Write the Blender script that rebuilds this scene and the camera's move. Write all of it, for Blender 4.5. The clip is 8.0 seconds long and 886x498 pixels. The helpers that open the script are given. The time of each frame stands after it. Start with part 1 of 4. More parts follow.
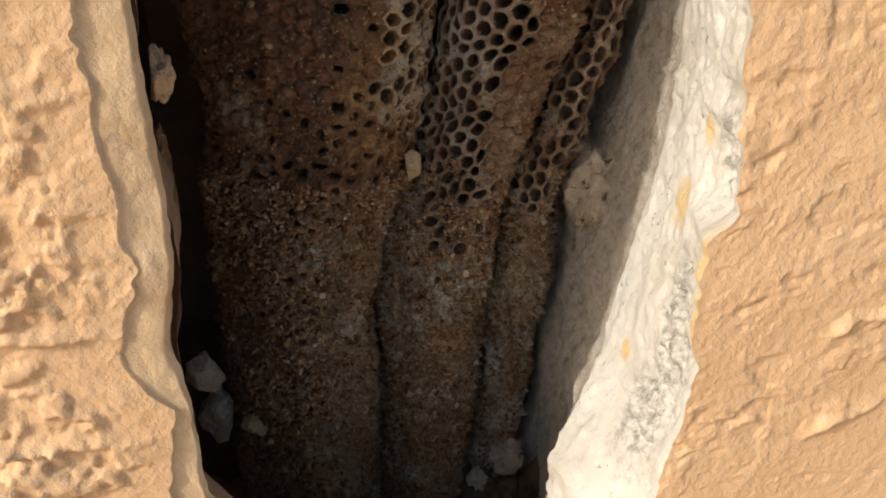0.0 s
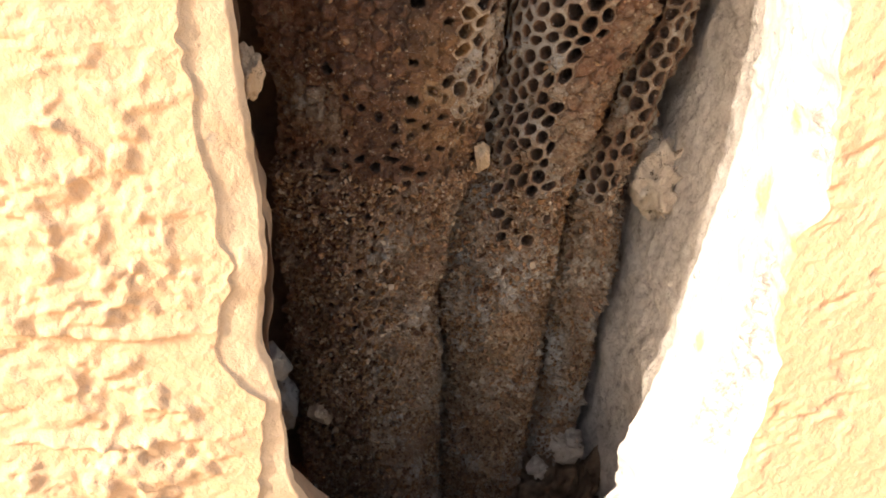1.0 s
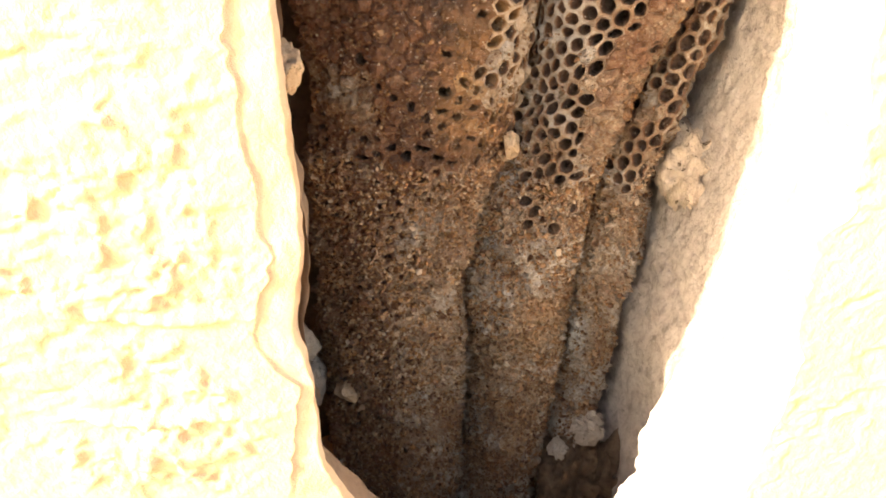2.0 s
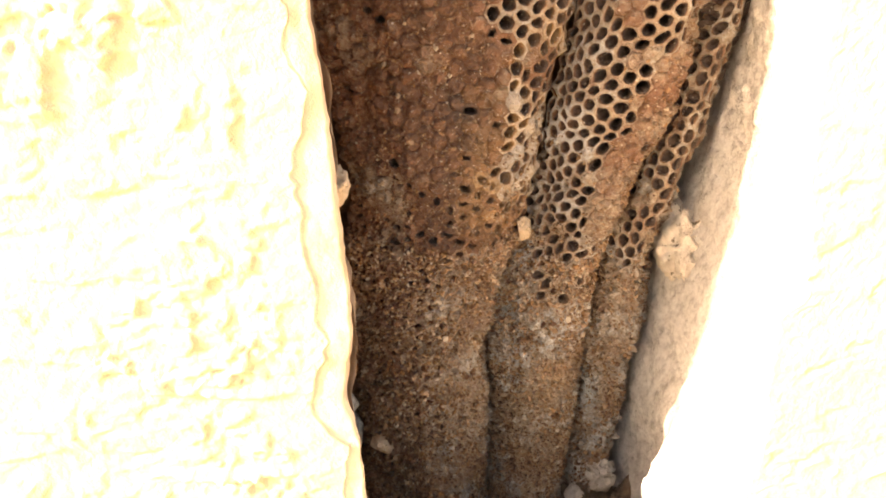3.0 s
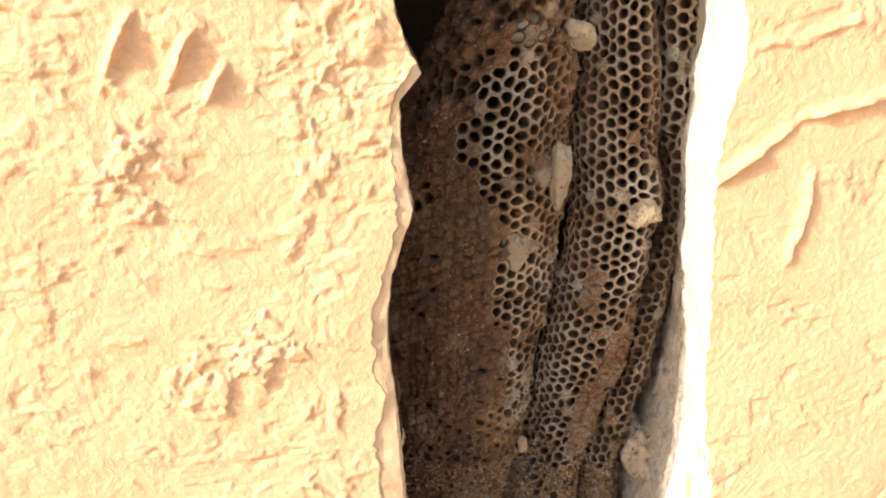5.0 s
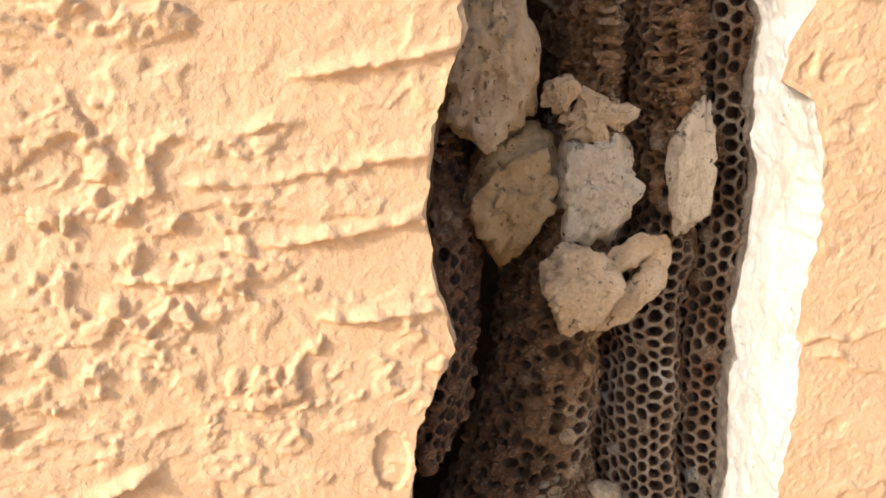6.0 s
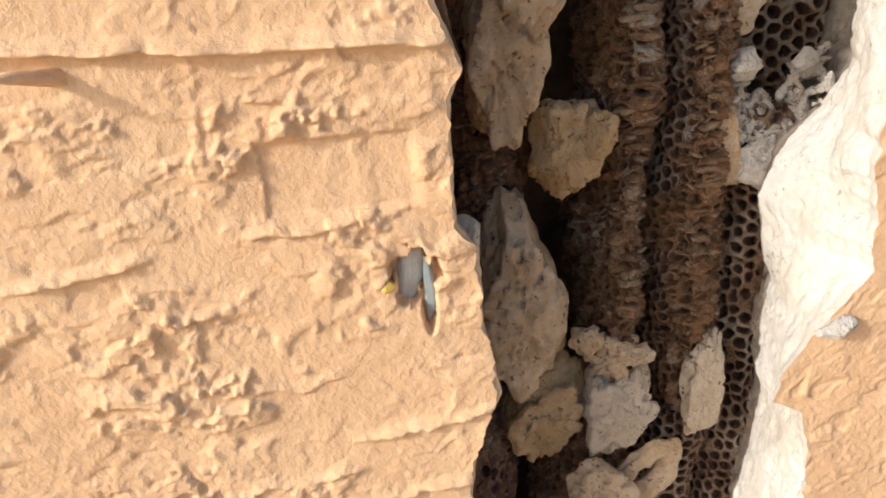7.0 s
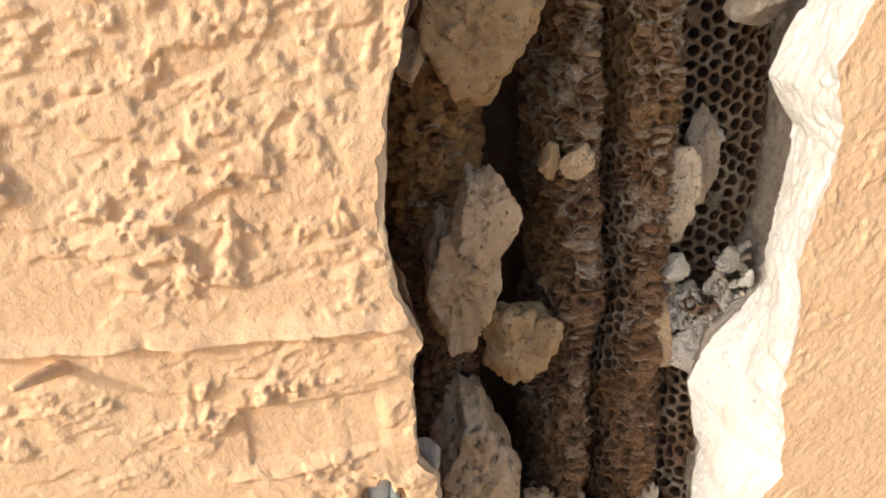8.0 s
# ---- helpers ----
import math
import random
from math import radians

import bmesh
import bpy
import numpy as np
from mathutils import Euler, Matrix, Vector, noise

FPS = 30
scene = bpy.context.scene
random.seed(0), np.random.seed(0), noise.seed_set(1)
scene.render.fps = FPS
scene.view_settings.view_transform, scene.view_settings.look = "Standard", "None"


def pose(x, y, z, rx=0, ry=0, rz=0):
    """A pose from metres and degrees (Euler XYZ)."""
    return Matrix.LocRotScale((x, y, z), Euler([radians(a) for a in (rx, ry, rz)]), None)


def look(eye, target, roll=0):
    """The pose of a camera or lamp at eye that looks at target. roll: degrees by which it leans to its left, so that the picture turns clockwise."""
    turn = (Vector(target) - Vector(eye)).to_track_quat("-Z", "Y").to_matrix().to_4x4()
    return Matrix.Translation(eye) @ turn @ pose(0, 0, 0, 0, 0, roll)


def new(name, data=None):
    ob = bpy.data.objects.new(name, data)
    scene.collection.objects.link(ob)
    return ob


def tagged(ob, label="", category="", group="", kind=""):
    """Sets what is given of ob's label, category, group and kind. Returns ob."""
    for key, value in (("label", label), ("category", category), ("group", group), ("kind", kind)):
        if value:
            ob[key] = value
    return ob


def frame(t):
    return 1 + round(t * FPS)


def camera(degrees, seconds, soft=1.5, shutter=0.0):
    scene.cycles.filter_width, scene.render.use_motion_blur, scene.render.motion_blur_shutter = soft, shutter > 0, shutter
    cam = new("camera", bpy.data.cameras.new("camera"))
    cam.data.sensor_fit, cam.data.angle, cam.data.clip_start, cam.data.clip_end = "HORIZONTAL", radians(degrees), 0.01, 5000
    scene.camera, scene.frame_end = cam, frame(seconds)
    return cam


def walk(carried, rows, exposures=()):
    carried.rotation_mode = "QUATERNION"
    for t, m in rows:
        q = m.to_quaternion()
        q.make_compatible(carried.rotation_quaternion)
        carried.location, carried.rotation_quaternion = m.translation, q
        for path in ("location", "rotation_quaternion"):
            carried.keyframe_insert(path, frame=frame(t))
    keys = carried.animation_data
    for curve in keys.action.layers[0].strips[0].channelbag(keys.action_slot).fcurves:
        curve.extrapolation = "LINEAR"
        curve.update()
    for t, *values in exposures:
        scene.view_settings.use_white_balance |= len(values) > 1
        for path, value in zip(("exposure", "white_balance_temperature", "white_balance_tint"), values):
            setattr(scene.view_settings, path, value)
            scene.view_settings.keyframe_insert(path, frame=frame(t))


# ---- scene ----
# ---------------------------------------------------------------- camera
cam = camera(57.43, 8.0, soft=1.7)
PATH = [  # seconds, place, yaw, pitch, roll
    (0, 0.0395, -0.1315, 1.7159, -10.78, -25.03, 4.11),
    (0.5, 0.0303, -0.1285, 1.7216, -10.36, -25.47, 4.73),
    (1, 0.0291, -0.1300, 1.7175, -8.38, -26.25, 3.02),
    (1.2, 0.0258, -0.1282, 1.7192, -7.87, -26.17, 2.77),
    (2.3, 0.0282, -0.1362, 1.7243, -6.21, -28.82, 2.96),
    (2.5, 0.0306, -0.1407, 1.7268, -5.64, -28.16, 2.12),
    (3, 0.0232, -0.1564, 1.7482, -4.90, -25.65, 1.59),
    (3.5, 0.0149, -0.1721, 1.7675, -4.79, -23.26, 1.92),
    (4, 0.0081, -0.1927, 1.7857, -4.65, -20.67, 2.11),
    (4.2, 0.0092, -0.2042, 1.7934, -4.46, -19.56, 1.94),
    (5.3, 0.0065, -0.2360, 1.8591, -5.38, -14.97, -0.08),
    (5.5, 0.0078, -0.2324, 1.8888, -5.79, -13.38, -0.31),
    (5.8, -0.0085, -0.2155, 1.9110, -5.98, -10.67, -0.44),
    (6, -0.0063, -0.1897, 1.9512, -7.89, -11.78, -2.00),
    (6.5, 0.0080, -0.1776, 2.0499, -4.57, -19.57, -4.73),
    (7, 0.0026, -0.1841, 2.0910, -3.75, -24.29, -4.72),
    (7.5, 0.0020, -0.1892, 2.1187, -4.70, -24.82, -3.98),
    (8, 0.0086, -0.1804, 2.1641, -6.59, -25.32, -4.10),
]
EXPOSURES = [(0.0, 0.11, 6250, 7), (0.5, 0.40, 6250, 8), (1.0, 1.22, 6400, 12), (1.2, 1.54, 6600, 12), (2.5, 2.42, 7400, 13),
             (3.0, 2.46, 7400, 13), (3.5, 2.48, 7400, 13), (4.0, 2.04, 7350, 13), (4.2, 1.84, 7200, 12), (5.3, 0.90, 6100, 10), (5.5, 0.80, 6050, 10),
             (6.0, 0.66, 6000, 10), (6.5, 0.38, 5950, 8), (7.0, 0.34, 5900, 8), (8.0, 0.46, 5950, 8)]
walk(cam, [(t, pose(x, y, z, 90 + pitch, 0, yaw) @ pose(0, 0, 0, 0, 0, roll)) for t, x, y, z, yaw, pitch, roll in PATH], EXPOSURES)

# ---------------------------------------------------------------- light
SUN_WAY = Vector((1.0, 0.455, -0.52)).normalized()
world = bpy.data.worlds.new("sky")
scene.world = world
world.use_nodes = True
sky = world.node_tree.nodes.new("ShaderNodeTexSky")
sky.sky_type, sky.sun_disc = "NISHITA", False
sky.dust_density, sky.ozone_density = 4.0, 0.6
sky.sun_elevation = math.asin(-SUN_WAY.z)
sky.sun_rotation = math.atan2(-SUN_WAY.x, -SUN_WAY.y)
world.node_tree.nodes["Background"].inputs[1].default_value = 0.15
world.node_tree.links.new(sky.outputs[0], world.node_tree.nodes["Background"].inputs[0])
sun = new("sun", bpy.data.lights.new("sun", "SUN"))
sun.data.energy, sun.data.angle, sun.data.color = 2.3, radians(0.6), (1.0, 0.90, 0.76)
sun.matrix_world = look((-3, -1, 4), Vector((-3, -1, 4)) + SUN_WAY)


# ---------------------------------------------------------------- noise on arrays
def hashed(i, j, k, seed):
    h = (i * 374761393 + j * 668265263 + k * 2147483647 + seed * 1274126177) & 0xFFFFFFFF
    h = ((h ^ (h >> 13)) * 1103515245) & 0xFFFFFFFF
    h = ((h ^ (h >> 16)) * 2654435761) & 0xFFFFFFFF
    return ((h >> 8) & 0xFFFF) / 32767.5 - 1.0


def vnoise(x, y, z=0.0, seed=0):
    """Smooth value noise, -1 to 1."""
    x, y, z = np.broadcast_arrays(np.asarray(x, float), np.asarray(y, float), np.asarray(z, float))
    i, j, k = (np.floor(v).astype(np.int64) for v in (x, y, z))
    u, v, w = x - i, y - j, z - k
    u, v, w = (t * t * t * (t * (t * 6 - 15) + 10) for t in (u, v, w))
    out = 0
    for a in (0, 1):
        for b in (0, 1):
            for c in (0, 1):
                out = out + hashed(i + a, j + b, k + c, seed) * np.where(a, u, 1 - u) * np.where(b, v, 1 - v) * np.where(c, w, 1 - w)
    return out


def fbm(x, y, z=0.0, seed=0, octaves=3):
    total, gain = 0, 1.0
    for n in range(octaves):
        total = total + gain * vnoise(np.asarray(x) * 2**n + 7.3 * n, np.asarray(y) * 2**n + 3.1 * n, np.asarray(z) * 2**n, seed + n)
        gain *= 0.5
    return total


def step(a, b, v):
    t = np.clip((v - a) / (b - a), 0, 1)
    return t * t * (3 - 2 * t)


def table(*pairs):
    zs, xs = zip(*pairs)
    return lambda z: np.interp(z, zs, xs)


# ---------------------------------------------------------------- materials
def material(name, roughness=0.8, metallic=0.0, specular=0.5):
    mat = bpy.data.materials.new(name)
    mat.use_nodes = True
    bsdf = mat.node_tree.nodes["Principled BSDF"]
    bsdf.inputs["Roughness"].default_value = roughness
    bsdf.inputs["Metallic"].default_value = metallic
    bsdf.inputs["Specular IOR Level"].default_value = specular
    return mat, mat.node_tree, bsdf


def node(tree, kind, **values):
    n = tree.nodes.new(kind)
    for key, value in values.items():
        n.inputs[key].default_value = value
    return n


def noise_of(tree, scale, detail=4.0, rough=0.6, stretch=None):
    co = tree.nodes.new("ShaderNodeTexCoord")
    n = node(tree, "ShaderNodeTexNoise", Scale=scale, Detail=detail, Roughness=rough)
    if stretch:
        m = node(tree, "ShaderNodeMapping", Scale=stretch)
        tree.links.new(co.outputs["Object"], m.inputs[0])
        tree.links.new(m.outputs[0], n.inputs["Vector"])
    else:
        tree.links.new(co.outputs["Object"], n.inputs["Vector"])
    return n.outputs["Fac"]


def ramp(tree, fac, stops):
    r = tree.nodes.new("ShaderNodeValToRGB")
    while len(r.color_ramp.elements) < len(stops):
        r.color_ramp.elements.new(0.5)
    for e, (p, c) in zip(r.color_ramp.elements, stops):
        e.position = p
        e.color = (*c, 1) if len(c) == 3 else c
    tree.links.new(fac, r.inputs[0])
    return r.outputs[0]


def mix(tree, fac, a, b, kind="MIX"):
    m = tree.nodes.new("ShaderNodeMix")
    m.data_type, m.blend_type = "RGBA", kind
    for sock, v in ((m.inputs[0], fac), (m.inputs[6], a), (m.inputs[7], b)):
        if isinstance(v, bpy.types.NodeSocket):
            tree.links.new(v, sock)
        elif isinstance(v, (int, float)):
            sock.default_value = v
        else:
            sock.default_value = (*v, 1)
    return m.outputs[2]


def bump(tree, bsdf, heights):
    last = None
    for fac, dist in heights:
        b = node(tree, "ShaderNodeBump", Strength=1.0, Distance=dist)
        tree.links.new(fac, b.inputs["Height"])
        if last:
            tree.links.new(last, b.inputs["Normal"])
        last = b.outputs[0]
    tree.links.new(last, bsdf.inputs["Normal"])


def make_stucco():
    mat, t, b = material("peach_stucco", 0.75, specular=0.3)
    c = ramp(t, noise_of(t, 28, 5), [(0.3, (0.63, 0.395, 0.22)), (0.7, (0.70, 0.47, 0.277))])
    c = mix(t, ramp(t, noise_of(t, 420, 3), [(0.45, (0, 0, 0)), (0.75, (0.5, 0.5, 0.5))]), c, (0.74, 0.53, 0.36))
    c = mix(t, ramp(t, noise_of(t, 150, 5, 0.75), [(0.68, (0, 0, 0)), (0.74, (0.35, 0.35, 0.35))]), c, (0.42, 0.27, 0.17))
    t.links.new(c, b.inputs["Base Color"])
    bump(t, b, [(noise_of(t, 1000, 3, 0.6), 0.00022), (noise_of(t, 420, 3), 0.00055)])
    return mat


# rusty stains on the broken plaster: place and half sizes
STAINS = [(0.1185, 0.0195, 1.671, 0.010, 0.0030, 0.0040), (0.119, 0.0265, 1.652, 0.010, 0.0055, 0.0075), (0.118, 0.0005, 1.650, 0.010, 0.0030, 0.0080),
          (0.118, 0.0000, 1.638, 0.010, 0.0026, 0.0080), (0.1165, 0.0330, 1.609, 0.010, 0.0026, 0.0036)]
# patches where the skin has come off the plaster: depth and height, half sizes
PITTED = [(0.0135, 1.634, 0.0060, 0.010), (0.0125, 1.619, 0.0065, 0.012), (0.0155, 1.602, 0.0075, 0.012), (0.0095, 1.670, 0.0040, 0.010)]


def spot(t, x, y, z, rx, ry, rz):
    """A stain round one place, with a ragged outline."""
    co = t.nodes.new("ShaderNodeTexCoord")
    sub, div, size = (node(t, "ShaderNodeVectorMath") for _ in range(3))
    sub.operation, div.operation, size.operation = "SUBTRACT", "DIVIDE", "LENGTH"
    t.links.new(co.outputs["Object"], sub.inputs[0])
    sub.inputs[1].default_value = (x, y, z)
    t.links.new(sub.outputs[0], div.inputs[0])
    div.inputs[1].default_value = (rx, ry, rz)
    t.links.new(div.outputs[0], size.inputs[0])
    ragged = node(t, "ShaderNodeMath")
    ragged.operation = "MULTIPLY_ADD"
    t.links.new(noise_of(t, 260, 5, 0.7), ragged.inputs[0])
    ragged.inputs[1].default_value = 1.6
    t.links.new(size.outputs["Value"], ragged.inputs[2])
    return mapped(t, ragged.outputs[0])


def mapped(t, value):
    m = node(t, "ShaderNodeMapRange")
    t.links.new(value, m.inputs[0])
    m.inputs[1].default_value, m.inputs[2].default_value, m.inputs[3].default_value, m.inputs[4].default_value = 1.35, 1.85, 0.85, 0.0
    return m.outputs[0]


def make_plaster():
    mat, t, b = material("white_plaster", 0.9, specular=0.2)
    c = ramp(t, noise_of(t, 45, 6, 0.65), [(0.3, (0.54, 0.495, 0.43)), (0.5, (0.635, 0.60, 0.555)), (0.75, (0.70, 0.68, 0.655))])
    c = mix(t, ramp(t, noise_of(t, 38, 5, 0.7), [(0.58, (0, 0, 0)), (0.70, (0.6, 0.6, 0.6))]), c, (0.48, 0.46, 0.43))
    c = mix(t, ramp(t, noise_of(t, 52, 2, 0.5, (1, 1, 0.8)), [(0.72, (0, 0, 0)), (0.80, (0.6, 0.6, 0.6))]), c, (0.74, 0.50, 0.24))
    # Grey of the bared plaster, with the pits' shade speckled into the colour.
    for _, y, z, ry, rz in ((0, *p) for p in PITTED):
        c = mix(t, spot(t, 0.118, y, z, 0.012, ry * 1.5, rz * 1.5), c, ramp(t, noise_of(t, 380, 5, 0.7), [(0.38, (0.22, 0.205, 0.185)), (0.52, (0.50, 0.48, 0.45)), (0.65, (0.66, 0.64, 0.61))]))
    for place in STAINS:
        c = mix(t, spot(t, *place), c, (0.66, 0.47, 0.20))
    both = node(t, "ShaderNodeMath")
    both.operation = "MULTIPLY_ADD"
    t.links.new(noise_of(t, 60, 3, 0.6), both.inputs[0])
    both.inputs[1].default_value = 0.55
    t.links.new(noise_of(t, 420, 4, 0.75), both.inputs[2])
    c = mix(t, ramp(t, both.outputs[0], [(0.93, (0, 0, 0)), (0.98, (0.7, 0.7, 0.7))]), c, (0.24, 0.22, 0.19))
    t.links.new(c, b.inputs["Base Color"])
    bump(t, b, [(noise_of(t, 220, 6, 0.7), 0.0006), (noise_of(t, 800, 3), 0.0003)])
    return mat


def make_edge():
    mat, t, b = material("cut_render", 0.9, specular=0.2)
    c = ramp(t, noise_of(t, 60, 6, 0.65), [(0.3, (0.50, 0.35, 0.21)), (0.55, (0.64, 0.47, 0.305)), (0.8, (0.70, 0.55, 0.38))])
    c = mix(t, ramp(t, noise_of(t, 90, 5, 0.75), [(0.62, (0, 0, 0)), (0.7, (0.7, 0.7, 0.7))]), c, (0.30, 0.27, 0.22))
    t.links.new(c, b.inputs["Base Color"])
    bump(t, b, [(noise_of(t, 200, 6, 0.7), 0.0010)])
    return mat


def make_block():
    mat, t, b = material("grey_block", 0.95, specular=0.2)
    c = ramp(t, noise_of(t, 160, 6, 0.7), [(0.3, (0.34, 0.29, 0.24)), (0.5, (0.60, 0.53, 0.455)), (0.75, (0.70, 0.645, 0.57))])
    c = mix(t, ramp(t, noise_of(t, 30, 4), [(0.5, (0, 0, 0)), (0.75, (0.6, 0.6, 0.6))]), c, (0.42, 0.34, 0.26))
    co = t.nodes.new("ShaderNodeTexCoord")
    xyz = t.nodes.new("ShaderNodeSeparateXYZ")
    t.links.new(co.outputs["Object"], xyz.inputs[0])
    # Darkening put into the block colour with height, brown above about 1.8.
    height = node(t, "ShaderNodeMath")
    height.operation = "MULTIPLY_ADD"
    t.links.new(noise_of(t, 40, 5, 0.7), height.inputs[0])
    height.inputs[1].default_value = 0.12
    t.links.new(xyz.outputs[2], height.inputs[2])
    upper_dark = node(t, "ShaderNodeMapRange")
    t.links.new(height.outputs[0], upper_dark.inputs[0])
    upper_dark.inputs[1].default_value, upper_dark.inputs[2].default_value = 1.80, 1.88
    upper_dark.inputs[3].default_value, upper_dark.inputs[4].default_value = 0.0, 0.25
    c = mix(t, upper_dark.outputs[0], c, (0.20, 0.14, 0.10))
    t.links.new(c, b.inputs["Base Color"])
    bump(t, b, [(noise_of(t, 330, 6, 0.75), 0.0022), (noise_of(t, 1200, 3), 0.0005)])
    return mat


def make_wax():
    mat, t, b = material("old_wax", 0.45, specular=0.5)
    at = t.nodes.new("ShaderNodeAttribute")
    at.attribute_name = "tone"
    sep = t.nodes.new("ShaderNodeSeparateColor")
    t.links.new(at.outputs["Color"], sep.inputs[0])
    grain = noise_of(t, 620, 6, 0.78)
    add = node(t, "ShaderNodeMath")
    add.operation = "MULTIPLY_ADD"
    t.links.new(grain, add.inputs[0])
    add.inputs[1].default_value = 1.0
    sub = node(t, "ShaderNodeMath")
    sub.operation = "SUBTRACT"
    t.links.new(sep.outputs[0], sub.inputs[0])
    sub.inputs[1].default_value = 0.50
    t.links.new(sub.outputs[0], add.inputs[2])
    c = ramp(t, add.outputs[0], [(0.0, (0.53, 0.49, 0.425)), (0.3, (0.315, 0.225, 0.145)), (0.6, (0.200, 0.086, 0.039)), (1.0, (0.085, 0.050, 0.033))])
    c = mix(t, sep.outputs[1], c, (0.50, 0.28, 0.10))
    c = mix(t, ramp(t, noise_of(t, 1100, 2, 0.5), [(0.66, (0, 0, 0)), (0.72, (0.75, 0.75, 0.75))]), c, (0.60, 0.50, 0.38))
    t.links.new(c, b.inputs["Base Color"])
    t.links.new(ramp(t, noise_of(t, 500, 3), [(0.35, (0.28, 0.28, 0.28)), (0.65, (0.75, 0.75, 0.75))]), b.inputs["Roughness"])
    bump(t, b, [(noise_of(t, 380, 5, 0.7), 0.0022), (noise_of(t, 1400, 3, 0.6), 0.0008)])
    return mat


def make_chunk(name, low, mid, high, stain):
    mat, t, b = material(name, 0.8, specular=0.3)
    c = ramp(t, noise_of(t, 70, 6, 0.65), [(0.3, low), (0.5, mid), (0.72, high)])
    c = mix(t, ramp(t, noise_of(t, 45, 4), [(0.5, (0, 0, 0)), (0.68, (0.8, 0.8, 0.8))]), c, stain)
    c = mix(t, ramp(t, noise_of(t, 330, 4, 0.7), [(0.61, (0, 0, 0)), (0.66, (0.9, 0.9, 0.9))]), c, (0.12, 0.075, 0.04))
    t.links.new(c, b.inputs["Base Color"])
    bump(t, b, [(noise_of(t, 160, 7, 0.75), 0.0030), (noise_of(t, 700, 4, 0.7), 0.0009)])
    return mat


def make_plain(name, a, b_, scale, rough=0.9, relief=0.001):
    mat, t, b = material(name, rough, specular=0.3)
    t.links.new(ramp(t, noise_of(t, scale, 6, 0.65), [(0.3, a), (0.7, b_)]), b.inputs["Base Color"])
    bump(t, b, [(noise_of(t, scale * 2.5, 5, 0.65), relief)])
    return mat


def make_grit():
    mat, t, b = material("wax_grains", 0.5, specular=0.6)
    geo = t.nodes.new("ShaderNodeNewGeometry")
    t.links.new(ramp(t, geo.outputs["Random Per Island"], [(0.0, (0.10, 0.04, 0.015)), (0.5, (0.26, 0.13, 0.05)), (0.9, (0.32, 0.22, 0.13)), (1.0, (0.42, 0.33, 0.23))]), b.inputs["Base Color"])
    return mat


def make_flake():
    mat, t, b = material("torn_wax", 0.5, specular=0.5)
    geo = t.nodes.new("ShaderNodeNewGeometry")
    c = ramp(t, geo.outputs["Random Per Island"], [(0.0, (0.05, 0.02, 0.01)), (0.35, (0.16, 0.085, 0.04)), (0.62, (0.26, 0.16, 0.085)), (0.87, (0.38, 0.27, 0.16)), (1.0, (0.46, 0.36, 0.25))])
    c = mix(t, ramp(t, noise_of(t, 500, 4, 0.7), [(0.45, (0, 0, 0)), (0.68, (0.6, 0.6, 0.6))]), c, (0.15, 0.06, 0.025))
    t.links.new(c, b.inputs["Base Color"])
    bump(t, b, [(noise_of(t, 500, 5, 0.7), 0.0012)])
    return mat


FLAKE = make_flake()
GRIT = make_grit()
STUCCO, PLASTER, EDGE, BLOCK, WAX = make_stucco(), make_plaster(), make_edge(), make_block(), make_wax()
TAN = make_chunk("tan_mortar", (0.50, 0.31, 0.16), (0.74, 0.55, 0.36), (0.86, 0.75, 0.60), (0.60, 0.36, 0.15))
PALE = make_chunk("pale_mortar", (0.58, 0.45, 0.32), (0.75, 0.63, 0.49), (0.83, 0.75, 0.64), (0.60, 0.46, 0.29))
AMBER = make_chunk("propolis_mortar", (0.40, 0.22, 0.09), (0.63, 0.44, 0.24), (0.76, 0.61, 0.41), (0.48, 0.26, 0.09))
WHITE = make_chunk("white_crumb", (0.42, 0.34, 0.26), (0.58, 0.50, 0.41), (0.70, 0.63, 0.54), (0.48, 0.37, 0.25))
CRUMB = make_chunk("plaster_crumbs", (0.60, 0.55, 0.48), (0.78, 0.73, 0.67), (0.85, 0.82, 0.77), (0.68, 0.58, 0.46))
DRIP = make_chunk("dripped_wax", (0.34, 0.25, 0.16), (0.52, 0.43, 0.32), (0.66, 0.58, 0.47), (0.42, 0.29, 0.15))
SOIL = make_chunk("dark_residue", (0.10, 0.065, 0.04), (0.20, 0.135, 0.085), (0.32, 0.24, 0.17), (0.14, 0.08, 0.04))
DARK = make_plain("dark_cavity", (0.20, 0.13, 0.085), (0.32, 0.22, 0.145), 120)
GROUND = make_plain("unseen_ground", (0.50, 0.38, 0.255), (0.60, 0.47, 0.33), 3, 0.95, 0.01)
PLASTIC = make_plain("grey_plastic", (0.20, 0.24, 0.26), (0.32, 0.36, 0.38), 90, 0.5, 0.0004)
FOAM = make_plain("pale_grey_filler", (0.42, 0.43, 0.42), (0.56, 0.57, 0.55), 160, 0.8, 0.0008)
BRASS = make_plain("yellow_stub", (0.55, 0.36, 0.06), (0.70, 0.50, 0.14), 200, 0.5, 0.0004)


# ---------------------------------------------------------------- mesh helpers
def mesh_object(name, verts, faces, mat, parent=None, label="", smooth=True):
    me = bpy.data.meshes.new(name)
    me.from_pydata(np.asarray(verts, float).tolist() if not isinstance(verts, list) else verts, [], faces if isinstance(faces, list) else faces.tolist())
    me.materials.append(mat)
    if smooth:
        me.shade_smooth()
    ob = new(name, me)
    ob.parent = parent
    if label:
        tagged(ob, label)
    return ob


